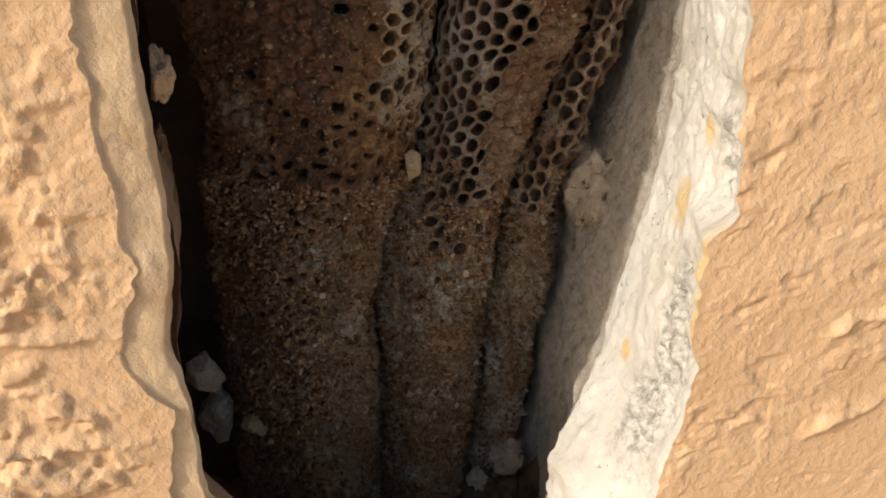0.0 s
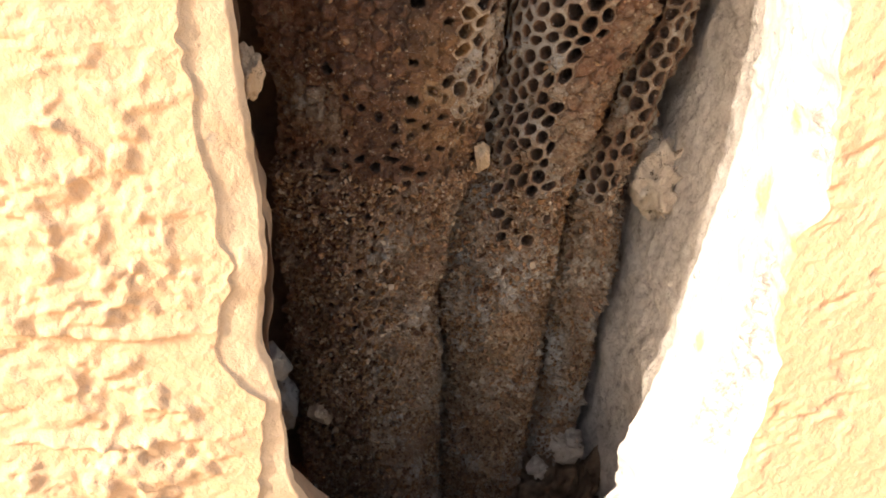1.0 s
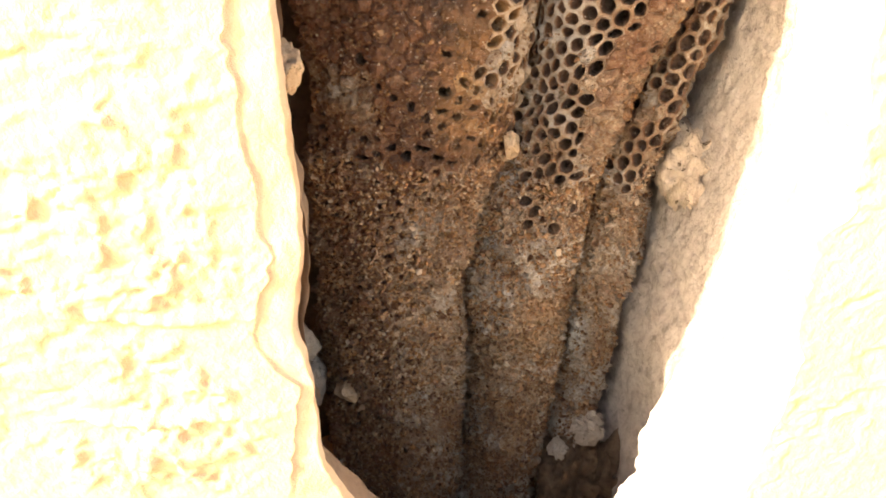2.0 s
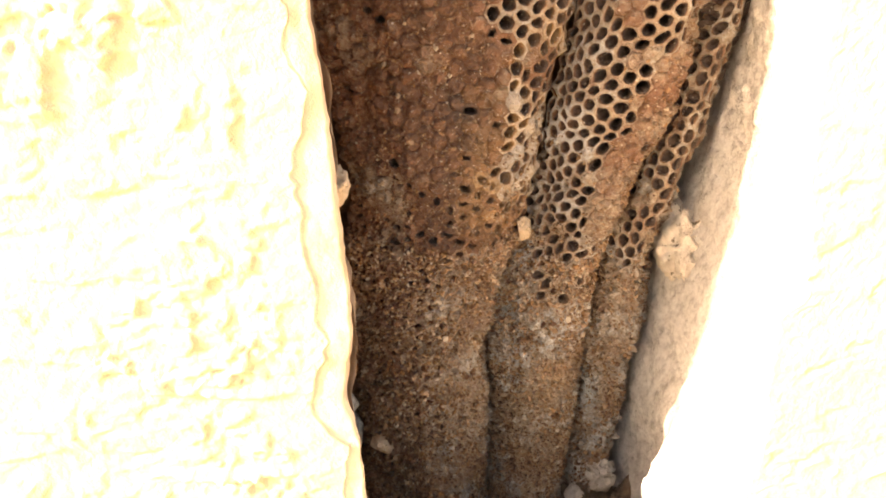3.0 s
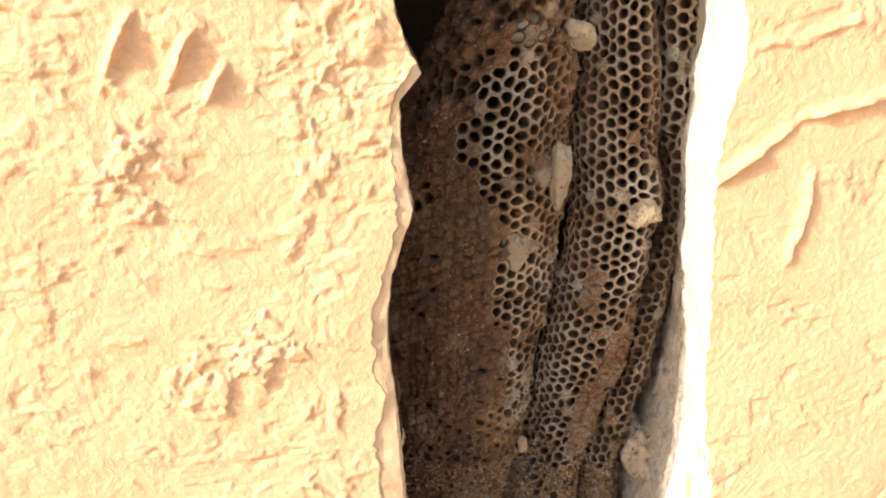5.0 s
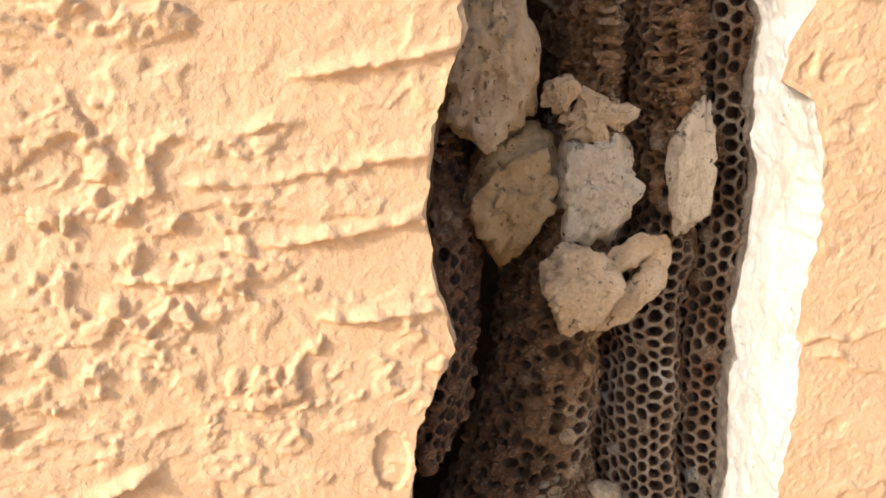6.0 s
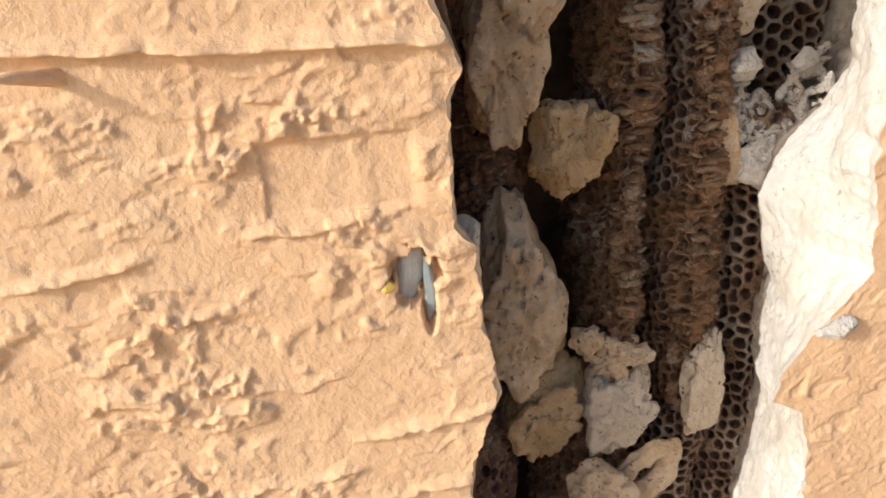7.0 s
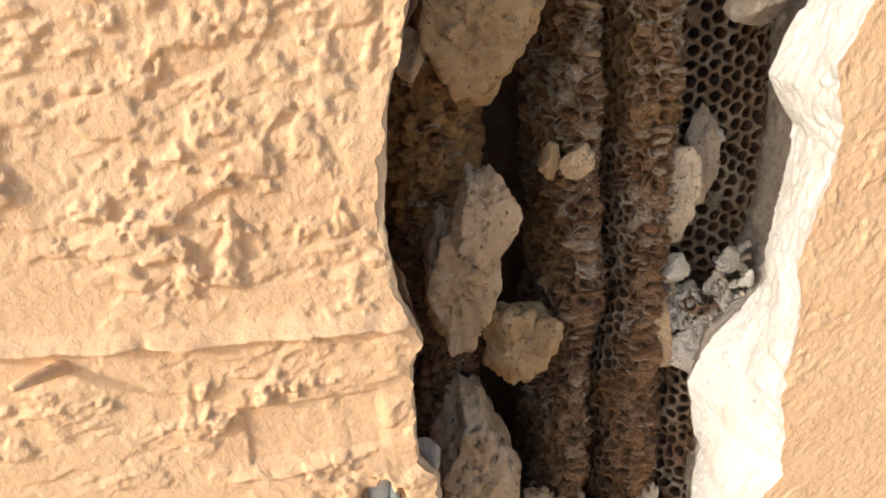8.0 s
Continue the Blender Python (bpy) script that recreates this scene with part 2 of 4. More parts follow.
def sheet(name, P, mat, parent=None, label="", flip=False):
    """A grid of points P (rows, columns, 3) as one mesh."""
    r, c = P.shape[:2]
    i = np.arange(r * c).reshape(r, c)
    q = np.stack([i[:-1, :-1], i[:-1, 1:], i[1:, 1:], i[1:, :-1]], -1).reshape(-1, 4)
    if flip:
        q = q[:, ::-1]
    me = bpy.data.meshes.new(name)
    me.vertices.add(r * c)
    me.vertices.foreach_set("co", P.reshape(-1).astype(np.float32))
    me.loops.add(q.size)
    me.loops.foreach_set("vertex_index", q.reshape(-1).astype(np.int32))
    me.polygons.add(len(q))
    me.polygons.foreach_set("loop_start", np.arange(0, q.size, 4, dtype=np.int32))
    me.update(calc_edges=True)
    me.materials.append(mat)
    me.shade_smooth()
    ob = new(name, me)
    ob.parent = parent
    if label:
        tagged(ob, label)
    return ob


def ball(level):
    bm = bmesh.new()
    bmesh.ops.create_icosphere(bm, subdivisions=level, radius=1)
    v = np.array([p.co[:] for p in bm.verts])
    f = [[p.index for p in face.verts] for face in bm.faces]
    bm.free()
    return v, f


BALLS = {k: ball(k) for k in (1, 2, 3, 5)}


# ---------------------------------------------------------------- the opening's outline
Z0, Z1, XA, XB = 1.47, 2.24, -0.17, 0.26
paint_left = table((1.47, 0.0615), (1.538, 0.061), (1.543, 0.045), (1.556, 0.025), (1.575, 0.015), (1.59, 0.0122), (1.608, 0.0135), (1.620, 0.0148), (1.627, 0.0082), (1.634, 0.0072),
                   (1.642, 0.0082), (1.650, 0.0118), (1.655, 0.0090), (1.664, 0.0092), (1.671, 0.0062), (1.690, 0.0055), (1.707, 0.0085), (1.714, 0.0052), (1.735, 0.0050), (1.749, 0.0095), (1.767, 0.0135), (1.799, 0.0105),
                   (1.810, 0.0190), (1.823, 0.0128), (1.845, 0.0090), (1.864, 0.0112), (1.888, 0.0221), (1.902, 0.0178), (1.92, 0.0158), (1.944, 0.0192),
                   (1.963, 0.0270), (1.984, 0.0236), (2.006, 0.0234), (2.013, 0.0180), (2.045, 0.0182), (2.052, 0.0224), (2.067, 0.0166), (2.086, 0.0135),
                   (2.117, 0.0180), (2.129, 0.0228), (2.14, 0.0262), (2.24, 0.020))
lip_left = table((1.47, 0.062), (1.560, 0.062), (1.563, 0.050), (1.569, 0.039), (1.581, 0.026), (1.598, 0.0165), (1.62, 0.0146), (1.634, 0.0118), (1.65, 0.0138),
                 (1.68, 0.0122), (1.70, 0.0122), (1.73, 0.0100), (1.746, 0.0115), (1.767, 0.0180), (1.783, 0.0151), (1.799, 0.0141), (1.807, 0.0204),
                 (1.820, 0.0138), (1.845, 0.0096), (1.864, 0.0118), (1.888, 0.0228), (1.902, 0.0184), (1.92, 0.0164), (1.944, 0.0197), (1.963, 0.0275),
                 (1.984, 0.0241), (2.006, 0.0240), (2.013, 0.0188), (2.045, 0.0188), (2.052, 0.0230), (2.067, 0.0176), (2.086, 0.0160), (2.117, 0.0195),
                 (2.14, 0.0270), (2.24, 0.021))
paint_right = table((1.47, 0.0625), (1.536, 0.063), (1.540, 0.083), (1.546, 0.100), (1.556, 0.107), (1.575, 0.114), (1.591, 0.1175), (1.61, 0.1195), (1.626, 0.1204), (1.634, 0.1174),
                    (1.654, 0.1173), (1.66, 0.1215), (1.67, 0.1190), (1.70, 0.1145), (1.73, 0.1130), (1.75, 0.1118), (1.777, 0.1095), (1.80, 0.1125),
                    (1.813, 0.1165), (1.835, 0.1105), (1.86, 0.1145), (1.89, 0.1145), (1.911, 0.1190), (1.93, 0.1175), (1.943, 0.1160), (1.948, 0.1072),
                    (1.956, 0.1080), (1.968, 0.1136), (1.988, 0.1295), (2.02, 0.1260), (2.044, 0.1280), (2.06, 0.1250), (2.095, 0.1327), (2.115, 0.1285),
                    (2.13, 0.1360), (2.24, 0.137))
meet_right = table((1.47, 1.0), (1.538, 1.0), (1.541, 0.30), (1.546, 0.08), (1.562, 0.15), (1.574, 0.22), (1.591, 0.11), (1.605, 0.05), (1.635, 0.0), (2.24, 0.0))


def jag(z, size, seed):
    crisp = np.floor(z / 0.0011 + 1.5 * vnoise(z / 0.004, 0, 0, seed + 7))
    return size * (0.45 * fbm(z / 0.007, 0, seed, seed, 4) + 0.35 * vnoise(z / 0.0022, 0, 0, seed + 9) + 0.22 * vnoise(crisp * 0.37, 0, 0, seed + 8))


def paint_l(z): return paint_left(z) + jag(z, 0.0015, 3)
def paint_r(z): return paint_right(z) + jag(z, 0.0012, 5)


# trowel ridges in the stucco: x, z of both ends and height in millimetres
RIDGES_LEFT = [(-0.047, 2.0622, 0.019, 2.0588, 2.9), (-0.095, 2.0670, -0.047, 2.0622, 2.6), (-0.095, 2.008, -0.057, 2.014, 1.8), (-0.012, 1.9523, 0.027, 1.9603, 1.8),
               (-0.040, 1.9713, -0.014, 1.9739, 1.0), (-0.044, 1.9395, -0.014, 1.9431, 1.2), (-0.037, 1.9295, 0.018, 1.9335, 1.4), (-0.021, 1.9140, 0.014, 1.9201, 1.8),
               (-0.009, 1.8945, 0.018, 1.8973, 2.0), (-0.054, 1.9082, -0.027, 1.9097, 1.6), (-0.069, 1.8526, -0.053, 1.8617, 2.4), (-0.018, 1.8263, 0.008, 1.8409, 1.8),
               (-0.096, 1.8235, -0.070, 1.8230, 0.8), (-0.066, 1.8056, -0.0588, 1.8226, 2.3), (-0.050, 1.8014, -0.0424, 1.8186, 2.2), (-0.0405, 1.7960, -0.0345, 1.8090, 2.0), (-0.024, 1.6379, 0.008, 1.6369, 1.6),
               (-0.030, 1.6135, 0.012, 1.6131, 1.6), (-0.032, 2.0165, -0.004, 2.0185, 1.4), (-0.012, 2.0433, 0.007, 2.0421, 0.9)]
RIDGES_RIGHT = [(0.109, 1.7728, 0.132, 1.7932, 1.8), (0.132, 1.7932, 0.180, 1.8080, 1.8), (0.120, 1.8754, 0.143, 1.8693, 0.8), (0.143, 1.8693, 0.170, 1.8730, 1.0),
                (0.116, 1.8795, 0.166, 1.8857, 0.9), (0.118, 1.8136, 0.150, 1.8226, 1.0), (0.136, 1.7489, 0.1405, 1.7771, 1.4), (0.150, 1.6330, 0.168, 1.6420, 1.2),
                (0.152, 1.6062, 0.172, 1.6200, 1.2)]


# patches of lumpy, splashed stucco: centre and half sizes
ROUGH = [(-0.036, 2.095, 0.026, 0.026), (-0.070, 2.108, 0.014, 0.008), (-0.020, 2.040, 0.032, 0.012), (-0.062, 1.995, 0.020, 0.012), (-0.055, 1.975, 0.030, 0.014),
         (-0.060, 1.925, 0.024, 0.026), (-0.040, 1.900, 0.030, 0.020), (-0.020, 1.880, 0.020, 0.014), (-0.070, 1.880, 0.020, 0.016), (-0.010, 1.806, 0.022, 0.008),
         (-0.062, 1.775, 0.014, 0.018), (-0.030, 1.720, 0.012, 0.020), (-0.010, 1.610, 0.022, 0.018), (-0.012, 1.655, 0.010, 0.012), (0.150, 1.830, 0.024, 0.016),
         (0.150, 1.775, 0.020, 0.012), (0.160, 1.625, 0.014, 0.020), (0.150, 2.080, 0.020, 0.030)]


def relief(x, z):
    """How far the stucco stands out of the wall's plane, metres."""
    wx, wz = x + 0.003 * fbm(x / 0.02, z / 0.02, 0, 41), z + 0.003 * fbm(x / 0.02, z / 0.02, 0, 43)
    calm = step(-0.1, 0.4, fbm(x / 0.036, z / 0.030, 0, 47, 2))             # trowelled flat here and there
    h = 0.0005 * fbm(x / 0.040, z / 0.025, 0, 11)
    peel = vnoise(wx / 0.0046, wz / 0.0036, 0, 13) + 0.8 * vnoise(wx / 0.0024, wz / 0.0020, 0, 15) + 0.5 * vnoise(wx / 0.0013, wz / 0.0012, 0, 16)
    h = h + 0.00021 * peel * (1 - 0.4 * calm) * (1 - 0.75 * step(0.10, 0.11, x))
    u_, v_ = 0.80 * wx + 0.60 * wz, 0.80 * wz - 0.60 * wx
    ripple = vnoise(u_ / 0.0021, v_ / 0.0010, 0, 19) + 0.7 * vnoise(u_ / 0.0012, v_ / 0.0008, 0, 20)
    h = h + 0.00011 * ripple * step(0.10, 0.11, x)
    plate = fbm(wx / 0.022, wz / 0.010, 0, 17, 4) - 0.5 * (1 - step(1.70, 1.76, z)) * step(0.10, 0.11, x)
    h = h + 0.00042 * step(0.34, 0.42, plate) * (1 - 0.7 * step(0.10, 0.11, x)) + 0.0003 * step(-0.1, 0.6, plate) * (1 - 0.7 * step(0.10, 0.11, x))
    lumps = fbm(wx / 0.0058, wz / 0.0050, 0, 21, 3)
    pebbles = fbm(wx / 0.0034, wz / 0.0030, 0, 22, 2)
    where = 0.55 * step(-0.05, 0.5, fbm(x / 0.040, z / 0.022, 0, 23, 2))
    for cx, cz, rx, rz in ROUGH:
        where = np.maximum(where, 1 - step(0.30, 1.45, np.hypot((x - cx) / rx, (z - cz) / rz) + 0.2 * vnoise(x / 0.01, z / 0.01, 0, 29)))
    where = where * (0.85 - 0.58 * step(0.10, 0.11, x))
    h = h + 0.0013 * step(0.20, 0.36, lumps) * where + 0.0011 * step(0.42, 0.54, lumps) * where + 0.0006 * step(0.18, 0.34, pebbles) * where
    h = h - 0.0005 * step(0.45, 0.65, fbm(wx / 0.009, wz / 0.006, 0, 27, 3)) * (1 - calm)
    for x0, z0, x1, z1, mm in RIDGES_LEFT + RIDGES_RIGHT:
        dx, dz = x1 - x0, z1 - z0
        n = math.hypot(dx, dz)
        near = (np.abs(x - (x0 + x1) / 2) < abs(dx) / 2 + 0.012) & (np.abs(z - (z0 + z1) / 2) < abs(dz) / 2 + 0.012)
        if not near.any():
            continue
        xs, zs = x[near], z[near]
        along = ((xs - x0) * dx + (zs - z0) * dz) / n
        off = ((zs - z0) * dx - (xs - x0) * dz) / n + (0.0006 if mm > 2.5 else 0.0016) * fbm(along / 0.016, 0, mm, 31, 3)
        ends = step(-0.004, 0.004, along) * step(-0.004, 0.004, n - along)
        high = np.where(off > 0, np.exp(-((off / (0.0023 if mm > 2.5 else 0.0022)) ** 2)), np.exp(-((off / 0.0006) ** 2)))
        uneven = (0.95 if mm > 2.5 else 0.62) + 0.25 * vnoise(along / 0.010, 0, mm, 33) + (0.1 if mm > 2.5 else 0.35) * fbm(xs / 0.0035, zs / 0.0035, mm, 34, 2)
        h[near] = np.maximum(h[near], h[near] * 0.5 + (0.0015 if mm > 2.5 else 0.0019) * mm * ends * high * uneven)
    # a trowelled recess with square corners
    inside = step(-0.0275, -0.0262, x + 0.0006 * vnoise(z / 0.004, x / 0.004, 0, 35)) * (1 - step(0.008, 0.012, x)) * step(2.0200, 2.0215, z) * (1 - step(2.0385, 2.0400, z))
    h = h * (1 - 0.75 * inside) - 0.0010 * inside
    # the chipped hole beside the opening, and the small oval scar
    hole = ((x - 0.0075) / 0.0062) ** 2 + ((z - 2.0005) / 0.0085) ** 2 + 0.60 * fbm(x / 0.0028, z / 0.0028, 0, 37)
    h = h - 0.0065 * (1 - step(0.75, 1.0, hole))
    slot = ((x - 0.0100) / 0.0021) ** 2 + ((z - 1.9935) / 0.0100) ** 2
    h = h - 0.0045 * (1 - step(0.7, 1.0, slot)) * step(0.9, 1.0, hole)
    scar = ((x - 0.0050) / 0.0048) ** 2 + ((z - 1.8574) / 0.0078) ** 2 + 0.25 * fbm(x / 0.004, z / 0.004, 0, 39)
    h = h - 0.0013 * (1 - step(0.85, 1.0, scar))
    return h


rows = np.arange(Z0, Z1 + 1e-6, 0.00060)
wall = new("wall_front")
tagged(wall, "peach painted stucco wall with rough trowelled relief and a broken opening", "wall", kind="structure")

s = np.linspace(0, 1, 290)[None, :] ** 0.80
zz = rows[:, None] + 0 * s
xx = XA + (paint_l(rows)[:, None] - XA) * s
hl = relief(xx, zz) * (1 - 0.75 * step(0.90, 1.0, s) * (1 - step(1.74, 1.80, zz)))       # relief faded along the broken edge so its shadow stays off the lip
sheet("stucco", np.stack([xx, -hl, zz], -1), STUCCO, wall)
s = np.linspace(0, 1, 230)[None, :] ** 1.2
zr = rows[:, None] + 0 * s
xr = paint_r(rows)[:, None] + (XB - paint_r(rows)[:, None]) * s
hr = relief(xr, zr)
sheet("stucco", np.stack([xr, -hr, zr], -1), STUCCO, wall)

# broken plaster on the right: a cut face that runs straight back, plaster first and then concrete block
side_x = table((1.47, 0.10), (1.55, 0.113), (1.62, 0.1205), (1.66, 0.1265), (1.70, 0.1295), (1.74, 0.1300), (1.80, 0.1270), (1.90, 0.1290), (1.97, 0.1300), (2.015, 0.140), (2.035, 0.152), (2.24, 0.158))
FACE = table((1.47, 0.032), (1.575, 0.033), (1.615, 0.047), (1.70, 0.047), (1.76, 0.046), (2.02, 0.042), (2.04, 0.036), (2.24, 0.036))(rows)[:, None]
t = np.linspace(0, 1, 64)[None, :]
zz = rows[:, None] + 0 * t
yf = -hr[:, :1] + (0.0006 + hr[:, :1]) * step(0, 0.05, t) + FACE * t
edge = paint_r(rows)[:, None]
smooth_edge = np.convolve(np.pad(paint_right(rows), 40, mode="edge"), np.ones(81) / 81, mode="valid")[:, None]
away = (np.maximum(side_x(rows)[:, None], smooth_edge + 0.002) - smooth_edge) / 0.09
xx = edge + (smooth_edge - edge) * step(0.05, 0.55, t) + away * FACE * t + 0.0012 * step(0, 0.12, t) - table((1.47, 0.0), (1.965, 0.0), (1.982, 0.008), (1.995, 0.015), (2.009, 0.013), (2.022, 0.004), (2.036, 0.0), (2.088, 0.0), (2.104, 0.010), (2.116, 0.006), (2.13, 0.0), (2.24, 0.0))(rows)[:, None] * t
# at the foot the face turns into a sill that closes the opening
foot = meet_right(rows)[:, None]
xx = xx + (0.062 - edge) * foot * t**0.9 + table((1.47, 0.0), (1.61, 0.0), (1.65, 0.0025), (1.71, 0.0020), (1.74, -0.0025), (1.89, -0.0025), (1.92, 0.0), (2.24, 0.0))(rows)[:, None] * t
crumbs = 0.0011 * fbm(yf / 0.014, zz / 0.014, 0, 63, 2) + 0.0005 * np.abs(fbm(yf / 0.0055, zz / 0.0065, 0, 62, 3)) + 0.0006 * step(0.25, 0.32, fbm(yf / 0.010, zz / 0.012, 0, 61, 3)) + 0.00025 * vnoise(yf / 0.0018, zz / 0.0018, 0, 64)
pits = 0.25 * step(0.3, 0.8, fbm(yf / 0.011, zz / 0.018, 0, 66, 2))
for py, pz, ry, rz in PITTED:
    pits = np.maximum(pits, 1 - step(0.5, 1.1, np.hypot((yf - py) / ry, (zz - pz) / rz) + 0.35 * fbm(yf / 0.006, zz / 0.006, 0, 65, 2)))
crumbs = crumbs + pits * (0.0004 + 0.0016 * vnoise(yf / 0.0018, zz / 0.0018, 0, 67) + 0.0008 * vnoise(yf / 0.0009, zz / 0.0009, 0, 69))
xx = xx + crumbs * step(0, 0.10, t)
yf = yf + 0.0004 * vnoise(xx / 0.002, zz / 0.002, 3, 68) * step(0, 0.1, t)
sheet("broken_plaster", np.stack([xx, yf, zz], -1), PLASTER, wall, "white crumbling plaster on the cut face of the opening", flip=True)
nose_x, nose_y = xx[:, -1], yf[:, -1]
t = np.linspace(0, 1, 120)[None, :]
zz = rows[:, None] + 0 * t
yy = nose_y[:, None] + (0.15 - nose_y[:, None]) * t
xx = nose_x[:, None] + (side_x(rows)[:, None] + 0.004 + table((1.47, 0.012), (1.535, 0.009), (1.57, 0.002), (1.62, 0.0), (1.86, 0.0), (1.90, 0.007), (1.98, 0.007), (2.015, 0.0), (2.24, 0.0))(rows)[:, None] - nose_x[:, None]) * np.minimum(1, t * table((1.47, 16.0), (1.555, 16.0), (1.59, 2.1), (2.01, 2.1), (2.035, 14.0), (2.24, 14.0))(rows)[:, None])
lump = 0.0010 * fbm(yy / 0.014, zz / 0.018, 0, 71, 4) + 0.0006 * fbm(yy / 0.0028, zz / 0.0028, 0, 73, 3)
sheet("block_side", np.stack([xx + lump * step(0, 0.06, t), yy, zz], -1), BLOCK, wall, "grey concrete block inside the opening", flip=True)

# cut render on the left, running back into the cavity
t = np.linspace(0, 1, 34)[None, :]
zz = rows[:, None] + 0 * t
a, b = paint_l(rows)[:, None], (lip_left(rows) + jag(rows, 0.0005, 81))[:, None]
b = b + 0.06 * (0.065 - b) * (1 - step(1.66, 1.725, rows)[:, None])
xx = a + (b - a) * t**0.9
low = 1 - step(1.725, 1.785, zz)
yy = -hl[:, -1:] + (0.0004 + 0.0001 * low + hl[:, -1:]) * step(0, 0.10, t) + np.where(t < 0.9, 0.0004 * t, 0.00036 + 0.018 * (t - 0.9)) + 0.0004 * low * t
yy = yy + (0.0006 - 0.0002 * low) * fbm(xx / 0.007, zz / 0.010, 0, 83, 3) * step(0, 0.15, t)
xx = xx + 0.0003 * fbm(yy / 0.006, zz / 0.007, 0, 84, 3) * step(0, 0.2, t) * (1 - step(0.85, 1.0, t))
sheet("cut_edge", np.stack([xx, yy, zz], -1), EDGE, wall, "thick cut edge of sandy render")
lx, ly = xx[:, -1], yy[:, -1]
t = np.linspace(0, 1, 24)[None, :]
zz = rows[:, None] + 0 * t
xx = lx[:, None] + (-0.012 - lx[:, None]) * step(0, 0.3, t)
yy = ly[:, None] + (0.17 - ly[:, None]) * t
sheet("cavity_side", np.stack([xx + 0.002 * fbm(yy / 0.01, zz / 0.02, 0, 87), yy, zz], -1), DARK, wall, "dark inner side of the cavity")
zz, xx = np.meshgrid(np.linspace(Z0, Z1, 90), np.linspace(-0.02, 0.19, 40), indexing="ij")
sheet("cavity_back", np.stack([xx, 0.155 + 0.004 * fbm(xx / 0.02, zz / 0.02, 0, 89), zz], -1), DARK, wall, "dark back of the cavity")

# the plain rest of the wall, round the rough patch
def slab(x0, x1, z0, z1):
    bm = bmesh.new()
    bmesh.ops.create_cube(bm, size=1)
    for v in bm.verts:
        v.co = Vector(((x0 + x1) / 2 + v.co.x * (x1 - x0), 0.1 + v.co.y * 0.2, (z0 + z1) / 2 + v.co.z * (z1 - z0)))
    me = bpy.data.meshes.new("plain_stucco")
    bm.to_mesh(me)
    bm.free()
    me.materials.append(STUCCO)
    ob = new("plain_stucco", me)
    ob.parent = wall


slab(-3.0, XA, 0, 3.0), slab(XB, 3.0, 0, 3.0), slab(XA, XB, 0, Z0), slab(XA, XB, Z1, 3.0)
# Ground out of view, added so that sunlight bounces into the opening.
gx, gy = np.meshgrid(np.linspace(-60, 60, 60), np.linspace(-100, 20, 60), indexing="ij")
ground = sheet("ground", np.stack([gx, gy, 0.01 * fbm(gx, gy, 0, 5)], -1), GROUND)
tagged(ground, "unseen sandy ground added below the wall, bouncing sunlight up", "ground", kind="structure")

# ---------------------------------------------------------------- honeycomb
LEFT_1 = table((1.46, 0.020), (1.53, 0.0150), (1.56, 0.0130), (1.61, 0.0130), (1.66, 0.0120), (1.69, 0.0070), (1.72, 0.0030), (1.75, 0.0030), (1.78, 0.0100), (1.80, 0.0210), (1.83, 0.0370), (1.86, 0.0450),
               (1.90, 0.0550), (1.95, 0.0660), (2.02, 0.0705), (2.24, 0.074))
GAP_12 = table((1.46, 0.0670), (1.52, 0.0670), (1.55, 0.0650), (1.576, 0.0630), (1.60, 0.0615), (1.615, 0.0630), (1.632, 0.0695), (1.655, 0.0720), (1.68, 0.0745), (1.70, 0.0770), (1.725, 0.0795), (1.75, 0.0812),
               (1.78, 0.0820), (1.82, 0.0818), (1.87, 0.0828), (1.92, 0.0885), (1.98, 0.0885), (2.03, 0.0922), (2.07, 0.0915), (2.24, 0.090))
GAP_23 = table((1.46, 0.1000), (1.56, 0.1000), (1.59, 0.0980), (1.634, 0.0980), (1.651, 0.1020), (1.676, 0.1085), (1.696, 0.1110), (1.711, 0.1145), (1.729, 0.1170), (1.75, 0.1175), (1.77, 0.1150), (1.82, 0.1115),
               (1.86, 0.1130), (1.90, 0.1175), (1.95, 0.1180), (2.00, 0.1165), (2.06, 0.1180), (2.24, 0.119))
RIGHT_3 = table((1.46, 0.1130), (1.53, 0.1175), (1.56, 0.1200), (1.60, 0.1200), (1.62, 0.1175), (1.65, 0.1210), (1.69, 0.1265), (1.71, 0.1295), (1.735, 0.1325), (1.80, 0.1335), (1.86, 0.1350), (1.90, 0.1390), (1.97, 0.1395),
                (2.24, 0.14))


